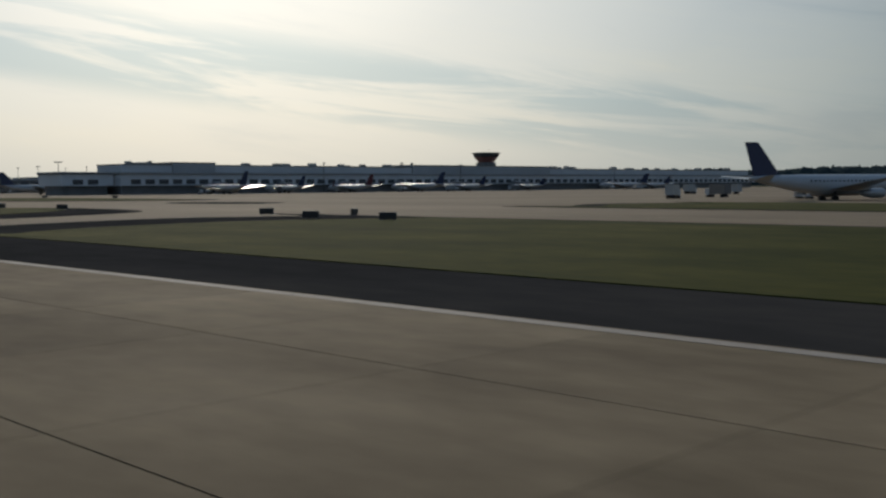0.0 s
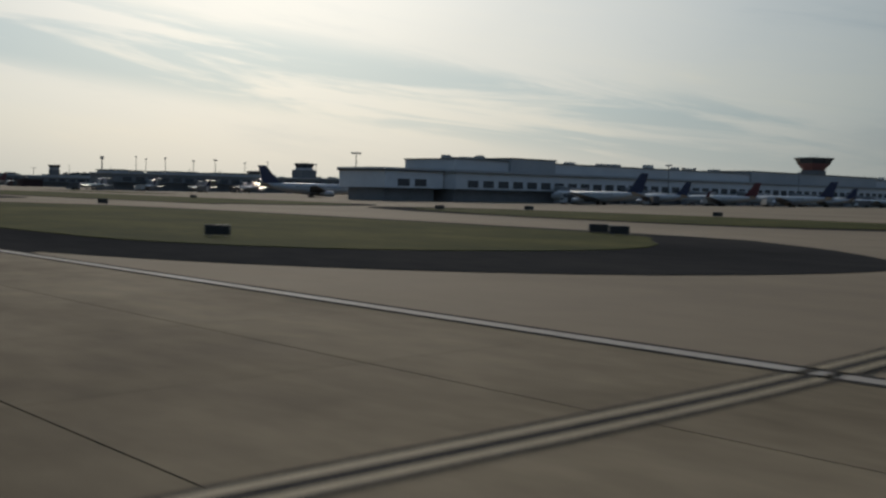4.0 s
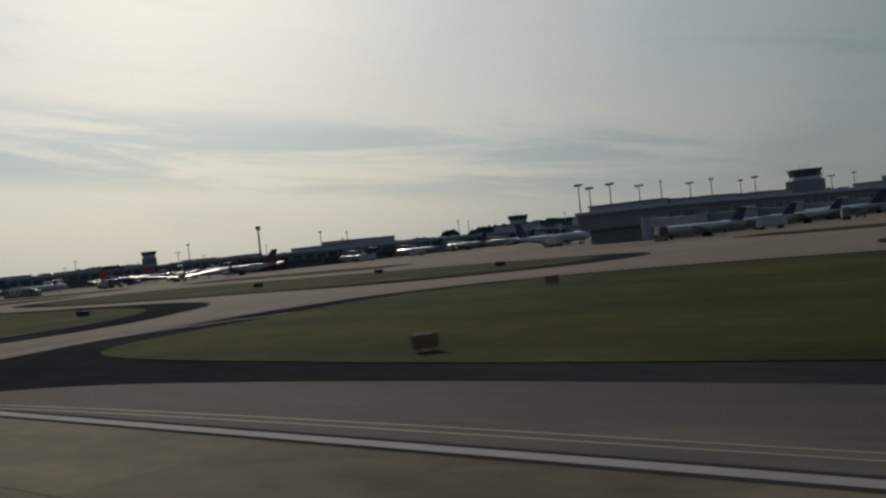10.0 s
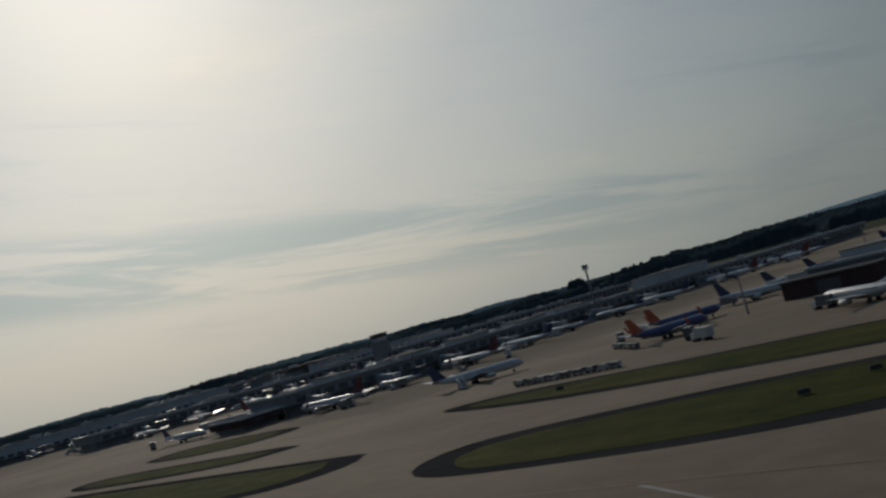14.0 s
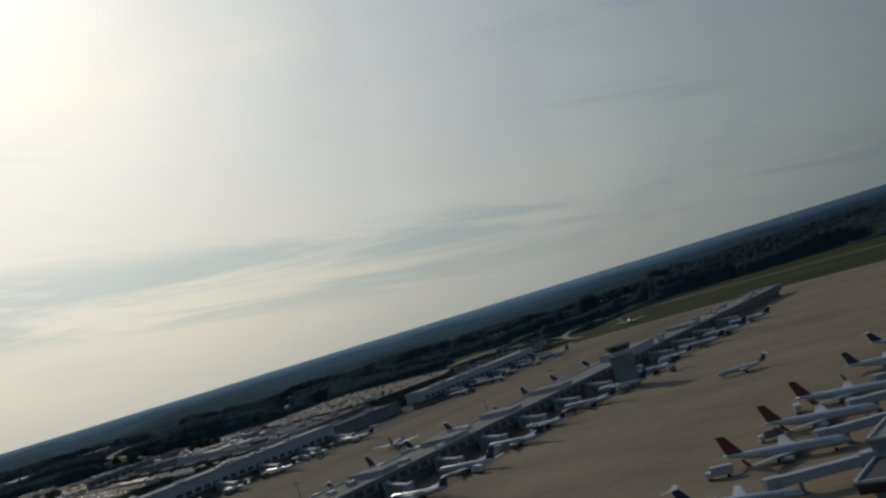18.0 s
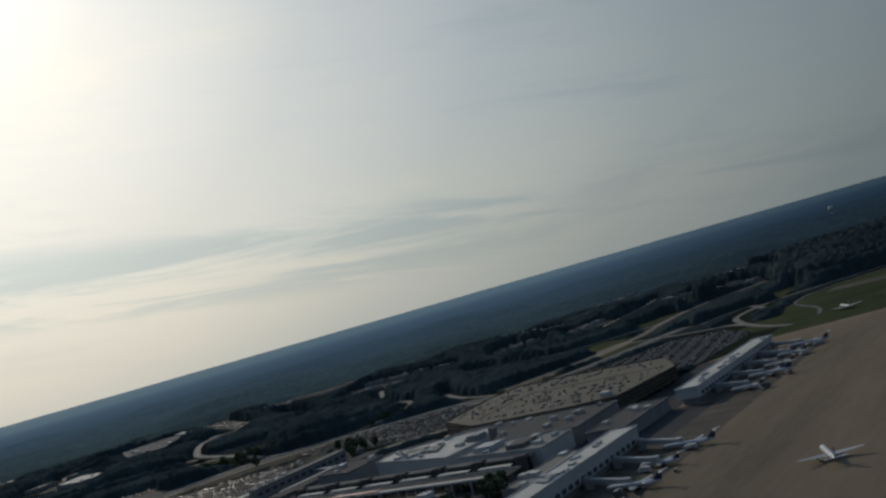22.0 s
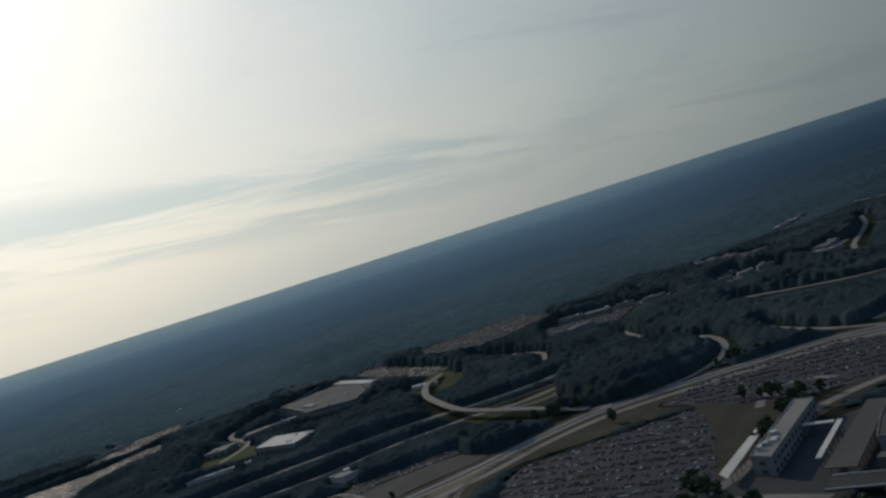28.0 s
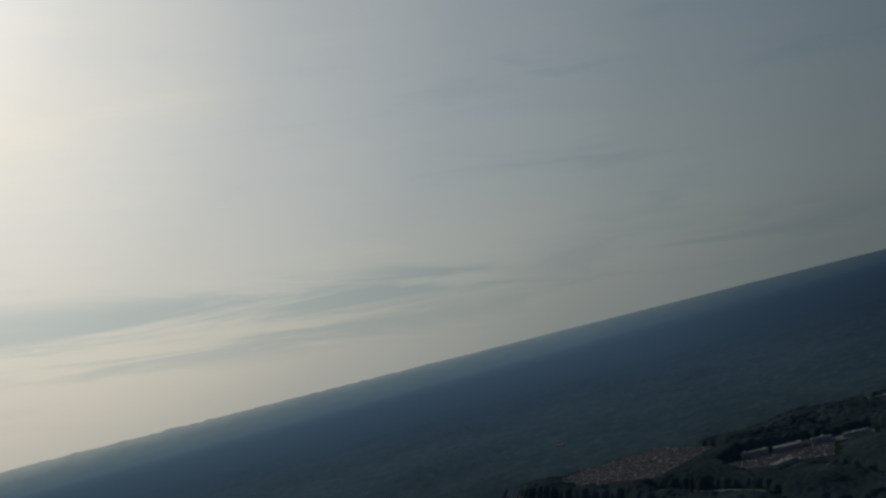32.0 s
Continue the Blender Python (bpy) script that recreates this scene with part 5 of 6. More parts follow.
def canopy(x, y0, y1, w, z, mat, label, skew=True):
    ob = thing("roadway_canopy", label, "canopy", "roadway canopies")
    a, b = (lean(x, y0), lean(x, y1)) if skew else (x, x)
    part("canopy_roof", Shape().prism([(a - w, y0), (a + w, y0), (b + w, y1), (b - w, y1)], z, z + 0.6), mat, ob)
    for k in range(int((y1 - y0) / 16) + 1):
        y = y0 + 1.4 + 16 * k
        c = a + (b - a) * (y - y0) / (y1 - y0)
        part("column", Shape().box(c - 0.4, y - 0.4, 0, c + 0.4, y + 0.4, z), "wall", ob)


canopy(549, 1890, 1988, 2.4, 10.0, "roof_white", "long white canopy over the terminal kerb")
canopy(549, 2034, 2096, 2.4, 10.0, "roof_white", "long white canopy over the terminal kerb")
canopy(550, 1989, 2033, 3.2, 10.6, "tower_red", "dark red canopy section over the kerb")
front = thing("terminal_wing", "long dark glazed terminal front with stair towers", "terminal")
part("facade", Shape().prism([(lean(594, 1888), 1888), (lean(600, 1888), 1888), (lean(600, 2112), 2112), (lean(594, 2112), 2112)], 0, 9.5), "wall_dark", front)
part("facade_roof", Shape().prism([(lean(592, 1886), 1886), (lean(602, 1886), 1886), (lean(602, 2114), 2114), (lean(592, 2114), 2114)], 9.5, 10.3), "roof_grey", front)
for k in range(7):
    y = 1892 + 36.5 * k
    x = lean(594, y)
    part("stair_tower", Shape().prism([(x - 5, y - 4), (x + 3, y - 4), (x + 3.6, y + 4), (x - 4.4, y + 4)], 0, 11.6), "roof_dark", front)
    if k < 6:
        part("glazing", Shape().prism([(lean(593.7, y + 6), y + 6), (lean(594, y + 6), y + 6), (lean(594, y + 30), y + 30), (lean(593.7, y + 30), y + 30)], 1.2, 8.6), "glass", front)
        canopy(585, y + 4.6, y + 31.6, 2.8, 7.6, "roof_white", "white kerb canopy between the stair towers")
bridge_deck = thing("upper_roadway", "raised concrete roadway before the terminal", "roadway")
part("roadway", Shape().prism([(lean(557, 1885), 1885), (lean(579, 1885), 1885), (lean(579, 2140), 2140), (lean(557, 2140), 2140)], 6.0, 6.8), "road", bridge_deck)
for x in (557, 579):
    part("parapet", Shape().prism([(lean(x, 1885) - 0.25, 1885), (lean(x, 1885) + 0.25, 1885), (lean(x, 2140) + 0.25, 2140), (lean(x, 2140) - 0.25, 2140)], 6.8, 7.7), "wall", bridge_deck)
for k in range(14):
    part("pier", Shape().box(lean(566, 1893 + 18 * k), 1892 + 18 * k, 0, lean(570, 1893 + 18 * k), 1894 + 18 * k, 6.0), "wall", bridge_deck)

block("rail_station", "long station building with a pale flat roof", "station", [(634, 2183), (758, 2183), (763, 2198), (642, 2199)], 12.5, "roof", wall="wall_dark", floors=2, units=5, seed=8)


def platform_roof(label, outline, z, mat):
    """A thin roof on posts."""
    ob = thing("platform_canopy", label, "canopy")
    part("roof", Shape().prism(outline, z, z + 0.7), mat, ob)
    p0, p1, p2, p3 = (Vector(p) for p in outline)
    n = max(1, int((p1 - p0).length / 12))
    for i in range(n + 1):
        for a, b in ((p0, p1), (p3, p2)):
            q = a.lerp(b, 0.03 + 0.94 * i / n) * 0.9 + (p0 + p1 + p2 + p3) * 0.025
            part("post", Shape().tube(q.x, q.y, 0, z, 0.3, n=6), "wall_dark", ob)
    CLEAR.append(list(outline))


platform_roof("slim white platform roof beside the station", [(622, 2210), (725, 2212), (729, 2219), (633, 2219)], 6.5, "roof_white")
platform_roof("white edged walkway roof by the station", [(634, 2153), (710, 2154), (711, 2158), (635, 2157)], 7.5, "roof_white")
platform_roof("white edged walkway roof by the station", [(706, 2160), (711, 2160), (714, 2182), (709, 2182)], 7.5, "roof_white")
platform_roof("long tan roofed walkway by the station", [(605, 2126), (738, 2127), (742, 2143), (609, 2146)], 9.0, "roof_dark")

# ---- hotel, offices, warehouses beyond the highway ----
block("convention_hall", "broad low hall with a grey roof and a white edge", "hall", [(1318, 3222), (1434, 3184), (1352, 3040), (1232, 2988), (1206, 3066)], 7, "roof_grey", wall="wall_dark", floors=0, units=9, seed=12)
block("convention_hall", "white edged end block of the hall", "hall", [(1426, 3190), (1444, 3184), (1362, 3040), (1344, 3046)], 8.8, "roof_white", units=0, seed=13)
block("convention_hall", "raised pale strip along the hall roof", "hall", [(1262, 3126), (1270, 3122), (1250, 3082), (1242, 3086)], 9.2, "roof_white", units=0, seed=19)
block("office_building", "small white office by the narrow car park", "office", [(800, 2692), (818, 2684), (806, 2658), (788, 2667)], 6, "roof", units=1, seed=20)
block("office_building", "low building with a white flat roof", "office", [(1062, 3006), (1046, 2914), (986, 2904), (1004, 2992)], 9, "roof_white", wall="wall_dark", floors=1, units=3, seed=14)
block("office_building", "narrow building with a curved pale roof", "office", [(1118, 3126), (1150, 3146), (1176, 3128), (1204, 3092), (1192, 3076), (1160, 3106)], 6, "roof", wall="wall_dark", floors=1, units=1, seed=15)
block("office_building", "small pale roofed office", "office", [(1035, 3125), (1075, 3140), (1090, 3110), (1050, 3096)], 7, "roof", wall="wall_dark", floors=1, units=2, seed=16)
block("shed", "small white shed by the ramp", "shed", [(1228, 2878), (1240, 2884), (1246, 2842), (1232, 2838)], 5, "roof_white", units=0, seed=17)
block("long_shed", "long narrow shed with a white roof", "shed", [(904, 3022), (959, 2958), (949, 2950), (894, 3013)], 5, "roof_white", units=0, seed=18)
rnd = random.Random(44)


def warehouse(x, y, w, d, turn, label, roof, seed):
    c, s_ = math.cos(radians(turn)), math.sin(radians(turn))
    block("warehouse", label, "warehouse", [(x + p * c - q * s_, y + p * s_ + q * c) for p, q in ((-w, -d), (w, -d), (w, d), (-w, d))], rnd.uniform(4, 7), roof, wall="wall_dark", units=rnd.randint(0, 2), seed=seed)


# rows of sheds in the far trading estate
for k, (a, b, m) in enumerate((((1880, 2300), (1800, 2080), 6), ((2240, 2420), (2195, 2215), 5), ((2130, 2560), (2330, 2548), 4), ((1600, 2600), (1560, 2790), 4), ((1905, 2665), (1840, 2530), 4), ((1590, 2520), (1632, 2430), 3), ((1610, 2372), (1735, 2360), 3))):
    a, b = Vector(a), Vector(b)
    along = math.degrees(math.atan2(b.y - a.y, b.x - a.x))
    side = Vector((a.y - b.y, b.x - a.x)).normalized() * 24
    yard = [tuple(a + side), tuple(a - side), tuple(b - side), tuple(b + side)]
    sheet("yard", yard, -0.05, "road_pale", "pale paved yard round the distant warehouses", "yard", rim=0.3)
    CLEAR.append(yard)
    for i in range(m):
        p = a.lerp(b, (i + 0.5) / m)
        warehouse(p.x + rnd.uniform(-8, 8), p.y, (b - a).length / m * rnd.uniform(0.28, 0.46), rnd.uniform(6, 13), along + rnd.uniform(-4, 4), "distant warehouse with a pale flat roof", rnd.choice(("roof", "roof_grey", "roof")), 50 + 10 * k + i)
for k, (x, y) in enumerate(((1645, 2515), (1838, 2519), (1620, 2345), (1450, 2700), (2050, 2230), (1960, 2120), (1700, 2200))):
    warehouse(x, y, rnd.uniform(12, 24), rnd.uniform(7, 13), rnd.uniform(-50, -20), "distant building among the woods with a pale roof", rnd.choice(("roof", "roof_grey")), 130 + k)
for k, (x, y) in enumerate(((1640, 3830), (1296, 3646), (2100, 3350), (2500, 2900))):
    warehouse(x, y, rnd.uniform(14, 24), rnd.uniform(8, 12), rnd.uniform(0, 180), "distant building among the woods with a grey roof", "roof_grey", 140 + k)
water_tower = thing("water_tower", "white globe water tower far off in the woods", "water tower", at=(3920, 2421, 0))
part("stem", Shape().tube(0, 0, 0, 30, 5.0, 2.6, n=12), "roof_white", water_tower)
part("tank", Shape().rings([[(r_ * math.cos(2 * math.pi * i / 16), r_ * math.sin(2 * math.pi * i / 16), z) for i in range(16)] for z, r_ in ((29, 2.6), (31, 5), (35, 8.6), (40, 10.4), (45, 9.6), (49, 6.5), (51, 2.5))]), "roof_white", water_tower, smooth=True)


# ---- roads ----
def road(label, pts, width, z=0.02, mat="road_pale", lanes=True, thick=0.5):
    name = "highway" if width > 14 else "road"
    solid(name, ribbon(Shape(), pts, width, z, thick), mat, label, "road", kind="structure")
    if width >= 11 and len(pts[0]) < 3:
        solid("road_verge", ribbon(Shape(), pts, width + 22, z - 0.09 - 0.001 * width, 0.3), "verge", "dry brown verge along the road", "verge", kind="structure")
    CLEAR.append(("line", [(p[0], p[1]) for p in pts], width / 2 + 6))
    if width > 14:
        solid("road_median", ribbon(Shape(), pts, 3.6, z + 0.05, 0.1), "verge", "dark median strip between the carriageways", "median", kind="structure")
        solid("median_barrier", ribbon(Shape(), pts, 0.6, z + 0.85, 0.85), "wall", "low concrete barrier along the median", "barrier", kind="structure")
    if lanes:
        for d in (-0.18, 0.18):
            line = smooth_line([Vector(p) for p in pts])
            off = []
            for i, p in enumerate(line):
                t = line[min(i + 1, len(line) - 1)] - line[max(i - 1, 0)]
                n = Vector((-t.y, t.x)).normalized() * width * d
                off.append((p.x + n.x, p.y + n.y) if len(p) < 3 else (p.x + n.x, p.y + n.y, p.z))
            solid("lane_line", ribbon(Shape(), off, 0.5, z + 0.02, 0, 8.0, False), "white_line", "white lane line on the road", "marking", kind="structure")


road("pale concrete highway curving past the car parks", [(560, 2680), (620, 2605), (690, 2538), (760, 2492), (830, 2462), (890, 2425), (935, 2360), (975, 2290), (1008, 2230), (1015, 2165), (1040, 2120), (1120, 2085), (1300, 2040)], 22)
road("second carriageway of the curving highway", [(540, 2640), (600, 2572), (668, 2510), (740, 2466), (815, 2438), (872, 2400), (914, 2340), (950, 2275), (985, 2215), (992, 2160)], 11)
road("raised ramp curving over to the far side", [(1300, 2870, 4), (1212, 2838, 8), (1118, 2776, 10), (1030, 2690, 10), (978, 2628, 10), (945, 2560, 9), (928, 2510, 7), (905, 2440, 2)], 10, 0.0, thick=1.2)
road("loop ramp round a wooded knoll", [(905, 2440), (927, 2388), (965, 2355), (1018, 2341), (1077, 2350), (1130, 2374), (1166, 2405), (1185, 2440), (1215, 2482), (1265, 2526), (1336, 2581), (1411, 2640)], 8)
road("service road between the woods and the lawn", [(1009, 2628), (1035, 2588), (1084, 2552), (1139, 2525), (1215, 2500)], 6, 0.02, "road", False)
road("curved drive on the lawn by the ramp", [(994, 2594), (985, 2560), (1005, 2530), (1058, 2528), (1110, 2520)], 5, 0.03, "road_pale", False)
road("short road by the far car parks", [(1425, 2886), (1371, 2802), (1335, 2733), (1300, 2690), (1243, 2660)], 7, 0.02, "road_pale", False)
road("pale road climbing between the woods", [(600, 3040), (690, 2985), (764, 2929), (857, 2870), (922, 2814), (995, 2744), (1033, 2681), (1075, 2620), (1150, 2560)], 12)
road("straight road below the woods", [(620, 2960), (715, 2850), (794, 2776), (850, 2724), (910, 2695), (978, 2628), (1004, 2572), (1070, 2530)], 10)
road("loop drive below the narrow car park", [(693, 2551), (738, 2612), (752, 2645), (745, 2657), (727, 2651), (698, 2619), (670, 2600)], 7)
road("road along the far car parks", [(1000, 3060), (1100, 3100), (1200, 3230), (1400, 3260), (1600, 3300)], 9)
road("loop road round the car park", [(520, 2205), (560, 2225), (585, 2260), (598, 2330), (608, 2395), (650, 2440), (700, 2470), (768, 2474), (800, 2440)], 8, 0.03, "road")
road("access road from the terminal", [(586, 2140), (600, 2190), (598, 2232), (612, 2228), (650, 2212), (760, 2195), (830, 2150), (850, 2100), (860, 2080)], 11, 0.03)
road("access road below the parking deck", [(330, 2100), (420, 2110), (500, 2130), (545, 2160), (570, 2190)], 9, 0.03, "road")
road("access road between the car parks", [(604, 2400), (606, 2443), (606, 2496), (585, 2515), (562, 2532), (520, 2570)], 7, 0.03, "road_pale")
road("loop drive with a pale kerb", [(860, 2190), (872, 2215), (862, 2240), (838, 2246), (806, 2240)], 8, 0.04)
road("road curving at the field's end", [(1080, 1840), (1120, 1880), (1200, 1930), (1290, 1960), (1400, 1930), (1520, 1810)], 8)
road("service road along the airfield fence", [(1120, 1820), (1180, 1835), (1300, 1890), (1420, 1850), (1640, 1640)], 6, 0.02, "road")
road("far road through the woods", [(1060, 2190), (1130, 2156), (1217, 2122), (1327, 2113), (1420, 2123), (1542, 2126), (1650, 2104), (1760, 2060)], 12)
road("far road turning off between the woods", [(1390, 2440), (1352, 2306), (1346, 2240), (1370, 2198), (1415, 2160), (1440, 2124)], 9, 0.025)
road("far road among the warehouses", [(1590, 2300), (1655, 2317), (1863, 2335), (2024, 2370)], 9)
road("road round the end of the car park", [(1262, 2100), (1232, 2035), (1213, 1986), (1200, 1945), (1160, 1905)], 8, 0.03)
road("short slip road beside the highway", [(1150, 2330), (1088, 2270), (1052, 2223), (1028, 2176)], 8, 0.03)
road("road bending through the trees", [(1292, 2012), (1350, 1994), (1378, 1974), (1319, 1937)], 8, 0.03)
road("far road through the woods", [(1040, 3660), (1160, 3600), (1300, 3560), (1500, 3420)], 9)

for e in ([(704, 2246), (842, 2306), (870, 2348), (922, 2338), (812, 2222), (768, 2202), (650, 2226)], [(622, 2424), (700, 2446), (752, 2444), (800, 2380), (846, 2318), (868, 2352), (926, 2350), (880, 2398), (820, 2436), (744, 2462), (664, 2508), (604, 2560)]):
    sheet("road_verge", blend_shape(e, 10), -0.045, "verge", "dry trodden ground beside the car park", "verge", rim=0.4)
    CLEAR.append(e)
PAVED = [(705, 2556), (724, 2606), (765, 2600), (822, 2542), (800, 2500), (740, 2536)]
sheet("parking_lot", blend_shape(PAVED, 10), -0.02, "road", "bare asphalt lot beside the highway", "parking lot", rim=0.4)
CLEAR.append(PAVED)
EARTH = [[(700, 2504), (763, 2507), (772, 2484), (706, 2478)], [(660, 2680), (718, 2726), (752, 2704), (690, 2634)], [(700, 2640), (725, 2642), (735, 2615), (705, 2600)], [(560, 2560), (640, 2490), (700, 2480), (690, 2520), (620, 2590), (580, 2650)], [(1130, 2120), (1260, 2100), (1290, 2130), (1180, 2150)], [(1040, 2150), (1110, 2130), (1120, 2150), (1060, 2180)]]
for e in EARTH:
    sheet("bare_ground", blend_shape(e, 10), -0.02, "earth", "bare tan earth beside the highway", "earth", rim=0.4)
    CLEAR.append(e)
LAWN = [[(940, 2590), (985, 2560), (1010, 2600), (980, 2640)], [(1150, 2080), (1230, 2070), (1250, 2110), (1180, 2130)], [(1192, 2833), (1238, 2895), (1379, 2923), (1284, 2817), (1192, 2781)], [(992, 3100), (1080, 3165), (1150, 3150), (1006, 2975)], [(960, 2540), (1008, 2512), (1060, 2522), (1100, 2545), (1050, 2562), (990, 2580)], [(1225, 2136), (1293, 2188), (1340, 2192), (1335, 2130)], [(1440, 2150), (1485, 2200), (1560, 2172), (1571, 2143)], [(1600, 2070), (1675, 2090), (1672, 2062), (1598, 2041)],
        [(1400, 1935), (1432, 1965), (1485, 1984), (1546, 1954)], [(700, 2900), (760, 2940), (740, 3010), (680, 2980)]]
for e in LAWN:
    sheet("lawn", blend_shape(e, 10), -0.05, "field", "open grass among the trees", "grass", rim=0.4)
    CLEAR.append(e)
CLEAR.append([(-500, -1500), (1560, -1500), (1560, 1740), (1400, 1860), (1240, 1880), (1080, 1900), (300, 1840), (22, 3200), (-500, 3200)])

# ---- woods ----
STEP = 6.5
GX, GY = np.meshgrid(np.arange(250, 5200, STEP), np.arange(-1500, 5600, STEP), indexing="ij")
free = np.ones(GX.shape, bool)
CAP = np.full(GX.shape, 99.0)       # crowns stay low in front of what is seen behind them


def window_of(x0, x1, y0, y1):
    i0, i1 = int((x0 - 250) / STEP), int((x1 - 250) / STEP) + 2
    j0, j1 = int((y0 + 1500) / STEP), int((y1 + 1500) / STEP) + 2
    return slice(max(0, i0), max(0, i1)), slice(max(0, j0), max(0, j1))


for c in CLEAR:
    if c[0] == "line":
        for p in smooth_line([Vector(q) for q in c[1]], 12):
            open_land = p.x > 1200 and p.y < 2450
            slope = 0.09 if open_land else 0.16
            for d in range(0, 169 if open_land else 99, 14):
                q = p + Vector((-VX, -VY)) * d
                r = c[2] + 5
                w = window_of(q.x - r, q.x + r, q.y - r, q.y + r)
                near = (GX[w] - q.x) ** 2 + (GY[w] - q.y) ** 2 < r * r
                CAP[w] = np.where(near, np.minimum(CAP[w], slope * d), CAP[w])
    else:
        xs, ys = [p[0] for p in c], [p[1] for p in c]
        cx, cy = sum(xs) / len(xs), sum(ys) / len(ys)
        grown = []
        for p in c:
            d = Vector((p[0] - cx, p[1] - cy))
            grown.append((p[0] + d.normalized().x * 8, p[1] + d.normalized().y * 8))
        open_land = cx > 1300 and cy < 2850
        slope = 0.09 if open_land else 0.15
        for d in range(0, 193 if open_land else 97, 16):
            w = window_of(min(xs) - 12 - VX * d, max(xs) + 12 - VX * d, min(ys) - 12 - VY * d, max(ys) + 12 - VY * d)
            if GX[w].size:
                CAP[w] = np.where(inside(GX[w] + VX * d, GY[w] + VY * d, grown), np.minimum(CAP[w], slope * d), CAP[w])
KNOLL = inside(GX, GY, [(978, 2500), (1046, 2532), (1104, 2506), (1160, 2460), (1140, 2410), (1063, 2370), (975, 2376), (950, 2420)])
CAP[KNOLL] = 99.0
free &= CAP > 0.8
Q = GX * VX + GY * VY
free &= (Q < 3130) & (Q > 900)
free &= (GX * VY - GY * VX) > -3600
rng = np.random.default_rng(3)
thin = np.interp(Q, [2850, 2980, 3130], [0.97, 0.96, 0.95])
patchy = np.sin(GX * 0.011 + 2 * np.sin(GY * 0.006)) + np.sin(GY * 0.013 + GX * 0.004)
thin = thin * np.where(patchy < -1.35, 0.35, 1.0)
pick = free & (GX < 4300) & (rng.random(GX.shape) < thin)
TX, TY = GX + rng.uniform(-2.6, 2.6, GX.shape), GY + rng.uniform(-2.6, 2.6, GX.shape)
TALL = rng.uniform(10.0, 13.5, GX.shape) * np.interp(Q, [2450, 2800, 2950, 3120], [1.15, 1.45, 1.25, 1.0]) * np.where((GY < 2150) & (GX > 1500), 1.6, 1.0) * pick
TALL[KNOLL & pick] = rng.uniform(17, 22, int((KNOLL & pick).sum()))
TALL *= 1 + 0.25 * np.sin(GX * 0.021 + np.sin(GY * 0.017) * 2)
TALL = np.minimum(TALL, CAP * rng.uniform(0.75, 1.1, GX.shape))
WIDE = rng.uniform(5.0, 7.6, GX.shape) * np.where(TALL > 16, 1.35, 1.0)


def canopy_mesh(name, many_per_cell):
    """A sheet over the tree crowns: each crown a dome round its stem, gaps left open."""
    m = many_per_cell
    nx, ny = (GX.shape[0] - 2) * m, (GX.shape[1] - 2) * m
    ix, iy = np.meshgrid(np.arange(nx), np.arange(ny), indexing="ij")
    x = (250 + STEP * (1 + ix / m) + rng.uniform(-0.8, 0.8, ix.shape)).astype(np.float32)
    y = (-1500 + STEP * (1 + iy / m) + rng.uniform(-0.8, 0.8, ix.shape)).astype(np.float32)
    ci, cj = 1 + ix // m, 1 + iy // m
    h = np.zeros(x.shape, np.float32)
    for a in (-1, 0, 1):
        for b in (-1, 0, 1):
            k = (np.clip(ci + a, 0, GX.shape[0] - 1), np.clip(cj + b, 0, GX.shape[1] - 1))
            d2 = ((x - TX[k]) ** 2 + (y - TY[k]) ** 2) / WIDE[k] ** 2
            h = np.maximum(h, TALL[k] * (1 - 0.42 * d2) * (d2 < 1.3))
    h = h * (1 + rng.uniform(-0.06, 0.06, h.shape)) - 0.1
    face = np.maximum.reduce([h[:-1, :-1], h[1:, :-1], h[1:, 1:], h[:-1, 1:]]) > 2.0
    idx = np.arange(nx * ny).reshape(nx, ny)
    quads = np.stack([idx[:-1, :-1][face], idx[1:, :-1][face], idx[1:, 1:][face], idx[:-1, 1:][face]], -1)
    keep, f = np.unique(quads, return_inverse=True)
    me = bpy.data.meshes.new(name)
    me.vertices.add(len(keep))
    me.vertices.foreach_set("co", np.stack([x.ravel()[keep], y.ravel()[keep], h.ravel()[keep]], -1).astype(np.float32).ravel())
    me.loops.add(f.size)
    me.polygons.add(len(quads))
    me.loops.foreach_set("vertex_index", f.astype(np.int32).ravel())
    me.polygons.foreach_set("loop_start", np.arange(0, f.size, 4, dtype=np.int32))
    me.update(calc_edges=True)
    me.shade_smooth()
    return me


woods = new("woods", canopy_mesh("woods", 2))
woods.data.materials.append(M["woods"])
tagged(woods, "dense dark green woodland reaching to the hills", "woods", kind="stuff")
g = (1 + 5 ** 0.5) / 2
ICO = np.array([(-1, g, 0), (1, g, 0), (-1, -g, 0), (1, -g, 0), (0, -1, g), (0, 1, g), (0, -1, -g), (0, 1, -g), (g, 0, -1), (g, 0, 1), (-g, 0, -1), (-g, 0, 1)]) / 1.902
TRI = np.array([(0, 11, 5), (0, 5, 1), (0, 1, 7), (0, 7, 10), (0, 10, 11), (1, 5, 9), (5, 11, 4), (11, 10, 2), (10, 7, 6), (7, 1, 8), (3, 9, 4), (3, 4, 2), (3, 2, 6), (3, 6, 8), (3, 8, 9), (4, 9, 5), (2, 4, 11), (6, 2, 10), (8, 6, 7), (9, 8, 1)])


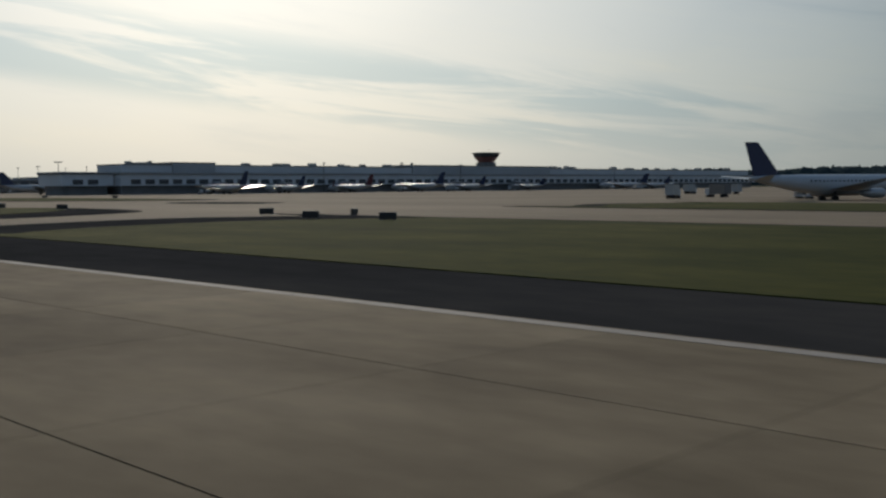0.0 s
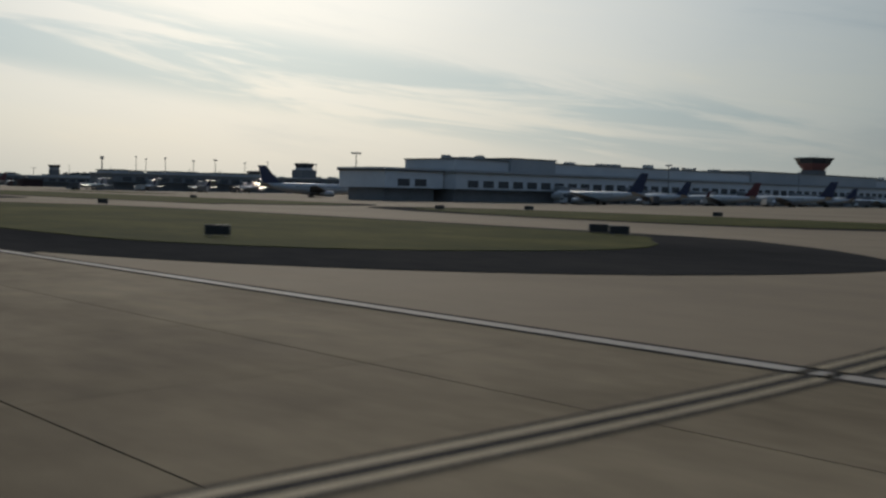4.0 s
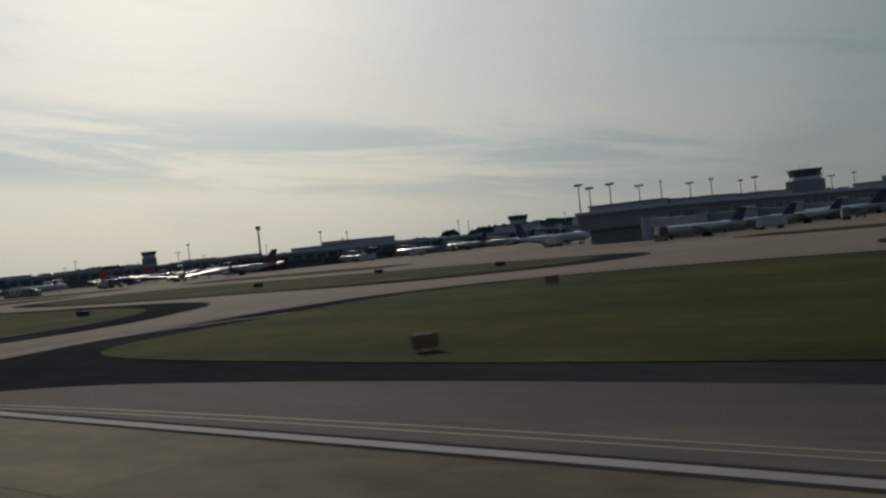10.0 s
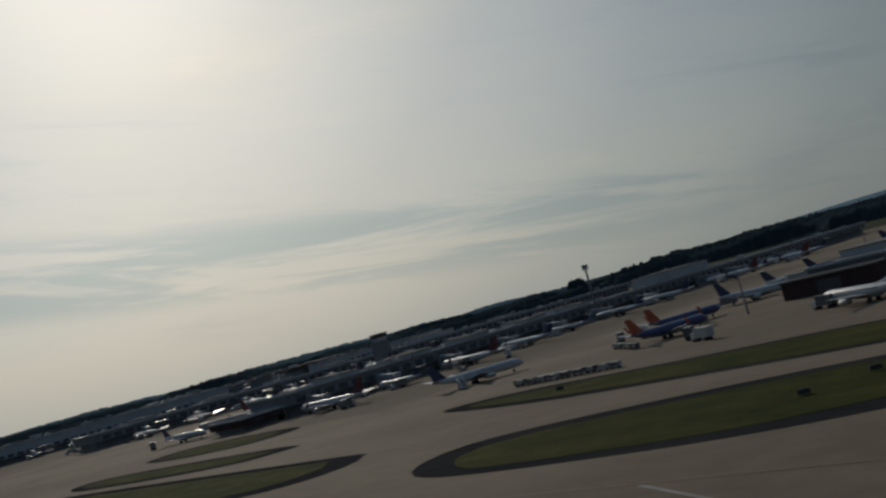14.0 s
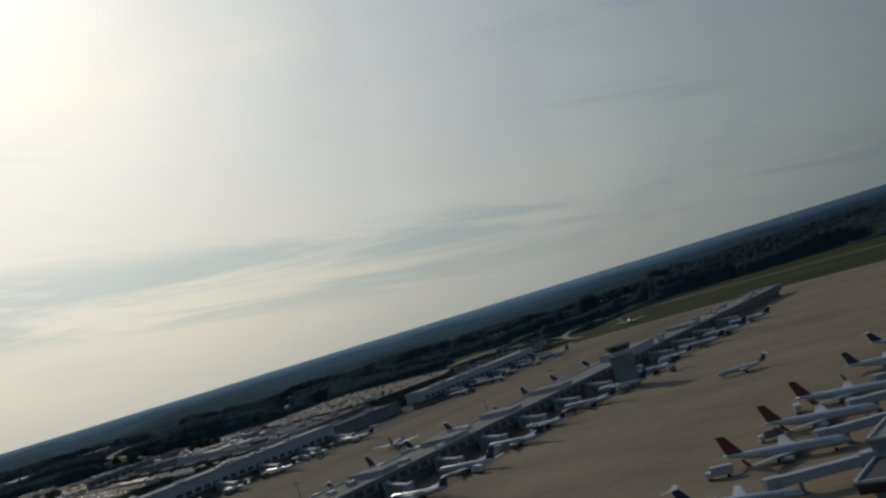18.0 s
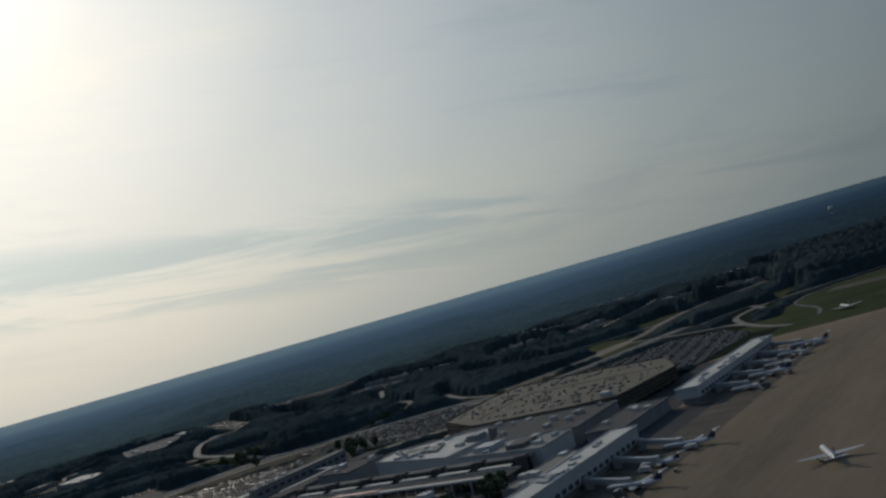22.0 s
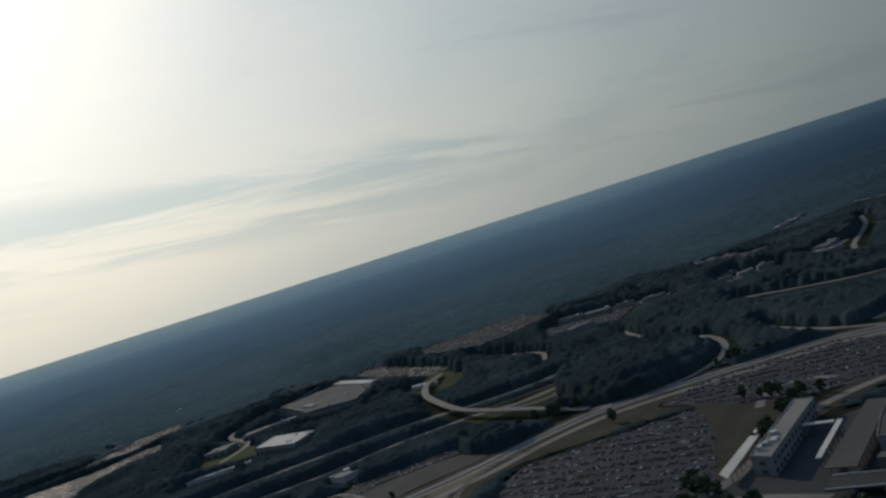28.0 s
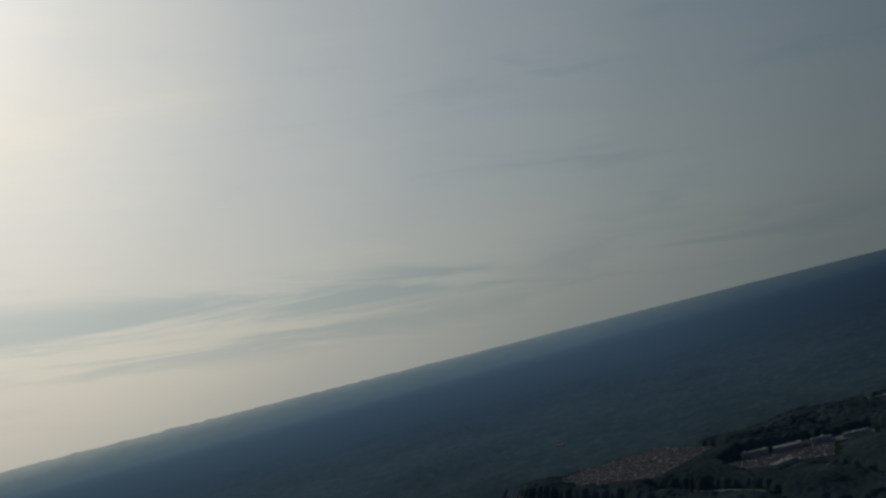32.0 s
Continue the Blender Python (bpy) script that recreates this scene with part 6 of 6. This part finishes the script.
# crowns of the far woods, a rough sheet over the near part of the backdrop
rng = np.random.default_rng(8)
reach = [3070.0]
while reach[-1] < 6400:
    reach.append(reach[-1] + 7.0 + 11.0 * (reach[-1] - 3070) / 3400)
qq = np.repeat(np.array(reach)[:, None], 521, 1)
rr = -(1900 + 0.56 * (qq - 1280)) + (2000 + 1.12 * qq - 717) * np.linspace(0, 1, 521)[None, :]
qq, rr = qq + rng.uniform(-2.5, 2.5, qq.shape), rr + rng.uniform(-3, 3, qq.shape)
hh = (13 + 4 * np.sin(rr * 0.013 + 2 * np.sin(qq * 0.009)) + rng.uniform(-5.5, 5.5, qq.shape)) * np.interp(qq, [5400, 6400], [1, 0.0])
fx, fy = qq * VX + rr * VY, qq * VY - rr * VX
stand = np.sin(fx * 0.006 + 2.3 * np.sin(fy * 0.0041)) + np.sin(fy * 0.0077 + 1.7 * np.sin(fx * 0.0052))
hh = hh * np.clip(0.9 + 0.28 * stand, 0.25, 1.4)
for c in CLEAR:
    if c[0] == "line" or max(p[0] * VX + p[1] * VY for p in c) < 3040:
        continue
    for d in (0, 30, 60, 90):
        hh = np.where(inside(fx + VX * d, fy + VY * d, list(c)), np.minimum(hh, 0.12 * d - 1.0), hh)
hh = np.where(qq < 3085, np.minimum(hh, 8.0), hh)
xyz = np.stack([qq * VX + rr * VY, qq * VY - rr * VX, hh], -1).reshape(-1, 3)
idx = np.arange(qq.size).reshape(qq.shape)
me = bpy.data.meshes.new("far_woods")
me.from_pydata(xyz.tolist(), [], np.stack([idx[:-1, 1:], idx[:-1, :-1], idx[1:, :-1], idx[1:, 1:]], -1).reshape(-1, 4).tolist())
me.shade_smooth()
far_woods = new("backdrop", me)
# this sheet glows with the same painted haze
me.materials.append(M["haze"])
tagged(far_woods, "far dark woods with blue haze painted on as glow", "backdrop", kind="structure")


# ---- single trees beside roads and car parks ----
def tree(seed, h):
    r = random.Random(seed)
    ob = thing("tree", "broad dark green roadside tree", "tree", "roadside trees")
    tr = Shape().rings([[(w * math.cos(2 * math.pi * i / 7) + b * z * 0.03, w * math.sin(2 * math.pi * i / 7), z) for i in range(7)] for z, w, b in ((0, 0.4, 0), (h * 0.25, 0.28, 1), (h * 0.55, 0.16, 1), (h * 0.8, 0.06, 0))])
    for k in range(6):
        a, z = r.uniform(0, 6.28), h * r.uniform(0.25, 0.6)
        e = Vector((math.cos(a) * h * 0.26, math.sin(a) * h * 0.26, z + h * 0.18))
        tr.rings([[(0.12 * q, 0.12 * p, z) for q, p in ((1, 0), (0, 1), (-1, -1))], [(e.x + 0.04 * q, e.y + 0.04 * p, e.z) for q, p in ((1, 0), (0, 1), (-1, -1))]])
    part("trunk", tr, "bark", ob)
    crown = Shape()
    for k in range(42):
        a, u = r.uniform(0, 6.28), r.uniform(-1, 1)
        d = (1 - u * u) ** 0.5 * r.uniform(0.35, 1.0) * h * 0.33
        x, y, z, w = d * math.cos(a), d * math.sin(a), h * 0.62 + u * h * 0.34, r.uniform(0.09, 0.17) * h * 0.8
        crown.add([(x + p[0] * w * r.uniform(0.7, 1.3), y + p[1] * w * r.uniform(0.7, 1.3), z + p[2] * w * r.uniform(0.6, 1.1)) for p in ICO], [tuple(int(i) for i in t) for t in TRI])
    part("crown", crown, "leaf", ob)
    return ob


TREES = [tree(k, h) for k, h in enumerate((9, 12, 15))]
r = random.Random(12)
spots = []
for a, b, m in (((560, 2150), (596, 2236), 7), ((600, 2216), (640, 2250), 6), ((470, 2120), (500, 2140), 5), ((538, 2100), (556, 2150), 8), ((860, 2360), (760, 2470), 1), ((820, 2480), (700, 2540), 1), ((760, 2210), (800, 2200), 5), ((420, 2100), (470, 2125), 6),
                ((700, 2216), (742, 2206), 5), ((940, 2440), (900, 2480), 7), ((860, 2500), (930, 2480), 6), ((990, 2330), (1010, 2290), 5), ((655, 2545), (600, 2600), 2), ((810, 2190), (840, 2260), 7), ((520, 1872), (556, 1890), 9), ((490, 1888), (516, 1892), 5), ((440, 1872), (450, 1880), 2)):
    for k in range(m):
        t = (k + r.random()) / m
        spots.append((a[0] + (b[0] - a[0]) * t + r.uniform(-6, 6), a[1] + (b[1] - a[1]) * t + r.uniform(-6, 6)))
for k, (x, y) in enumerate(spots):
    m = pose(x, y, -0.05, 0, 0, r.uniform(0, 360))
    if k < 3:
        TREES[k].matrix_basis = m
    else:
        copy_thing(TREES[k % 3], m)

# ---- runway slabs ----
def slab_shape(w, d):
    return Shape().box(0.018, 0.006, -0.06, w - 0.018, d - 0.006, 0.0, 0.006)


COLS = [-24.5 + 7.87 * k for k in range(6)]
SLAB = slab_shape(7.87, 7.87).mesh("slab")
SLAB.materials.append(M["slab"])
for k in range(-3, 97):
    for x in COLS[3:]:
        ob = new("slab", SLAB)
        ob.parent = runway
        ob.location = (x, 7.87 * k, 0)
rest = Shape()
for k in range(-50, 340):
    for x in COLS:
        if not (-3 <= k < 97 and x in COLS[3:]):
            rest.box(x + 0.02, 7.87 * k + 0.02, -0.06, x + 7.85, 7.87 * k + 7.85, 0.0)
ob = part("further_slabs", rest, "concrete", runway)
ob["kind"] = "stuff"

# ---- the whole place is kept at one even scale with the camera's path ----
for ob in list(bpy.data.objects):
    if ob.parent is None and ob.type in {"MESH", "EMPTY"}:
        ob.matrix_basis = Matrix.Scale(K, 4) @ ob.matrix_basis
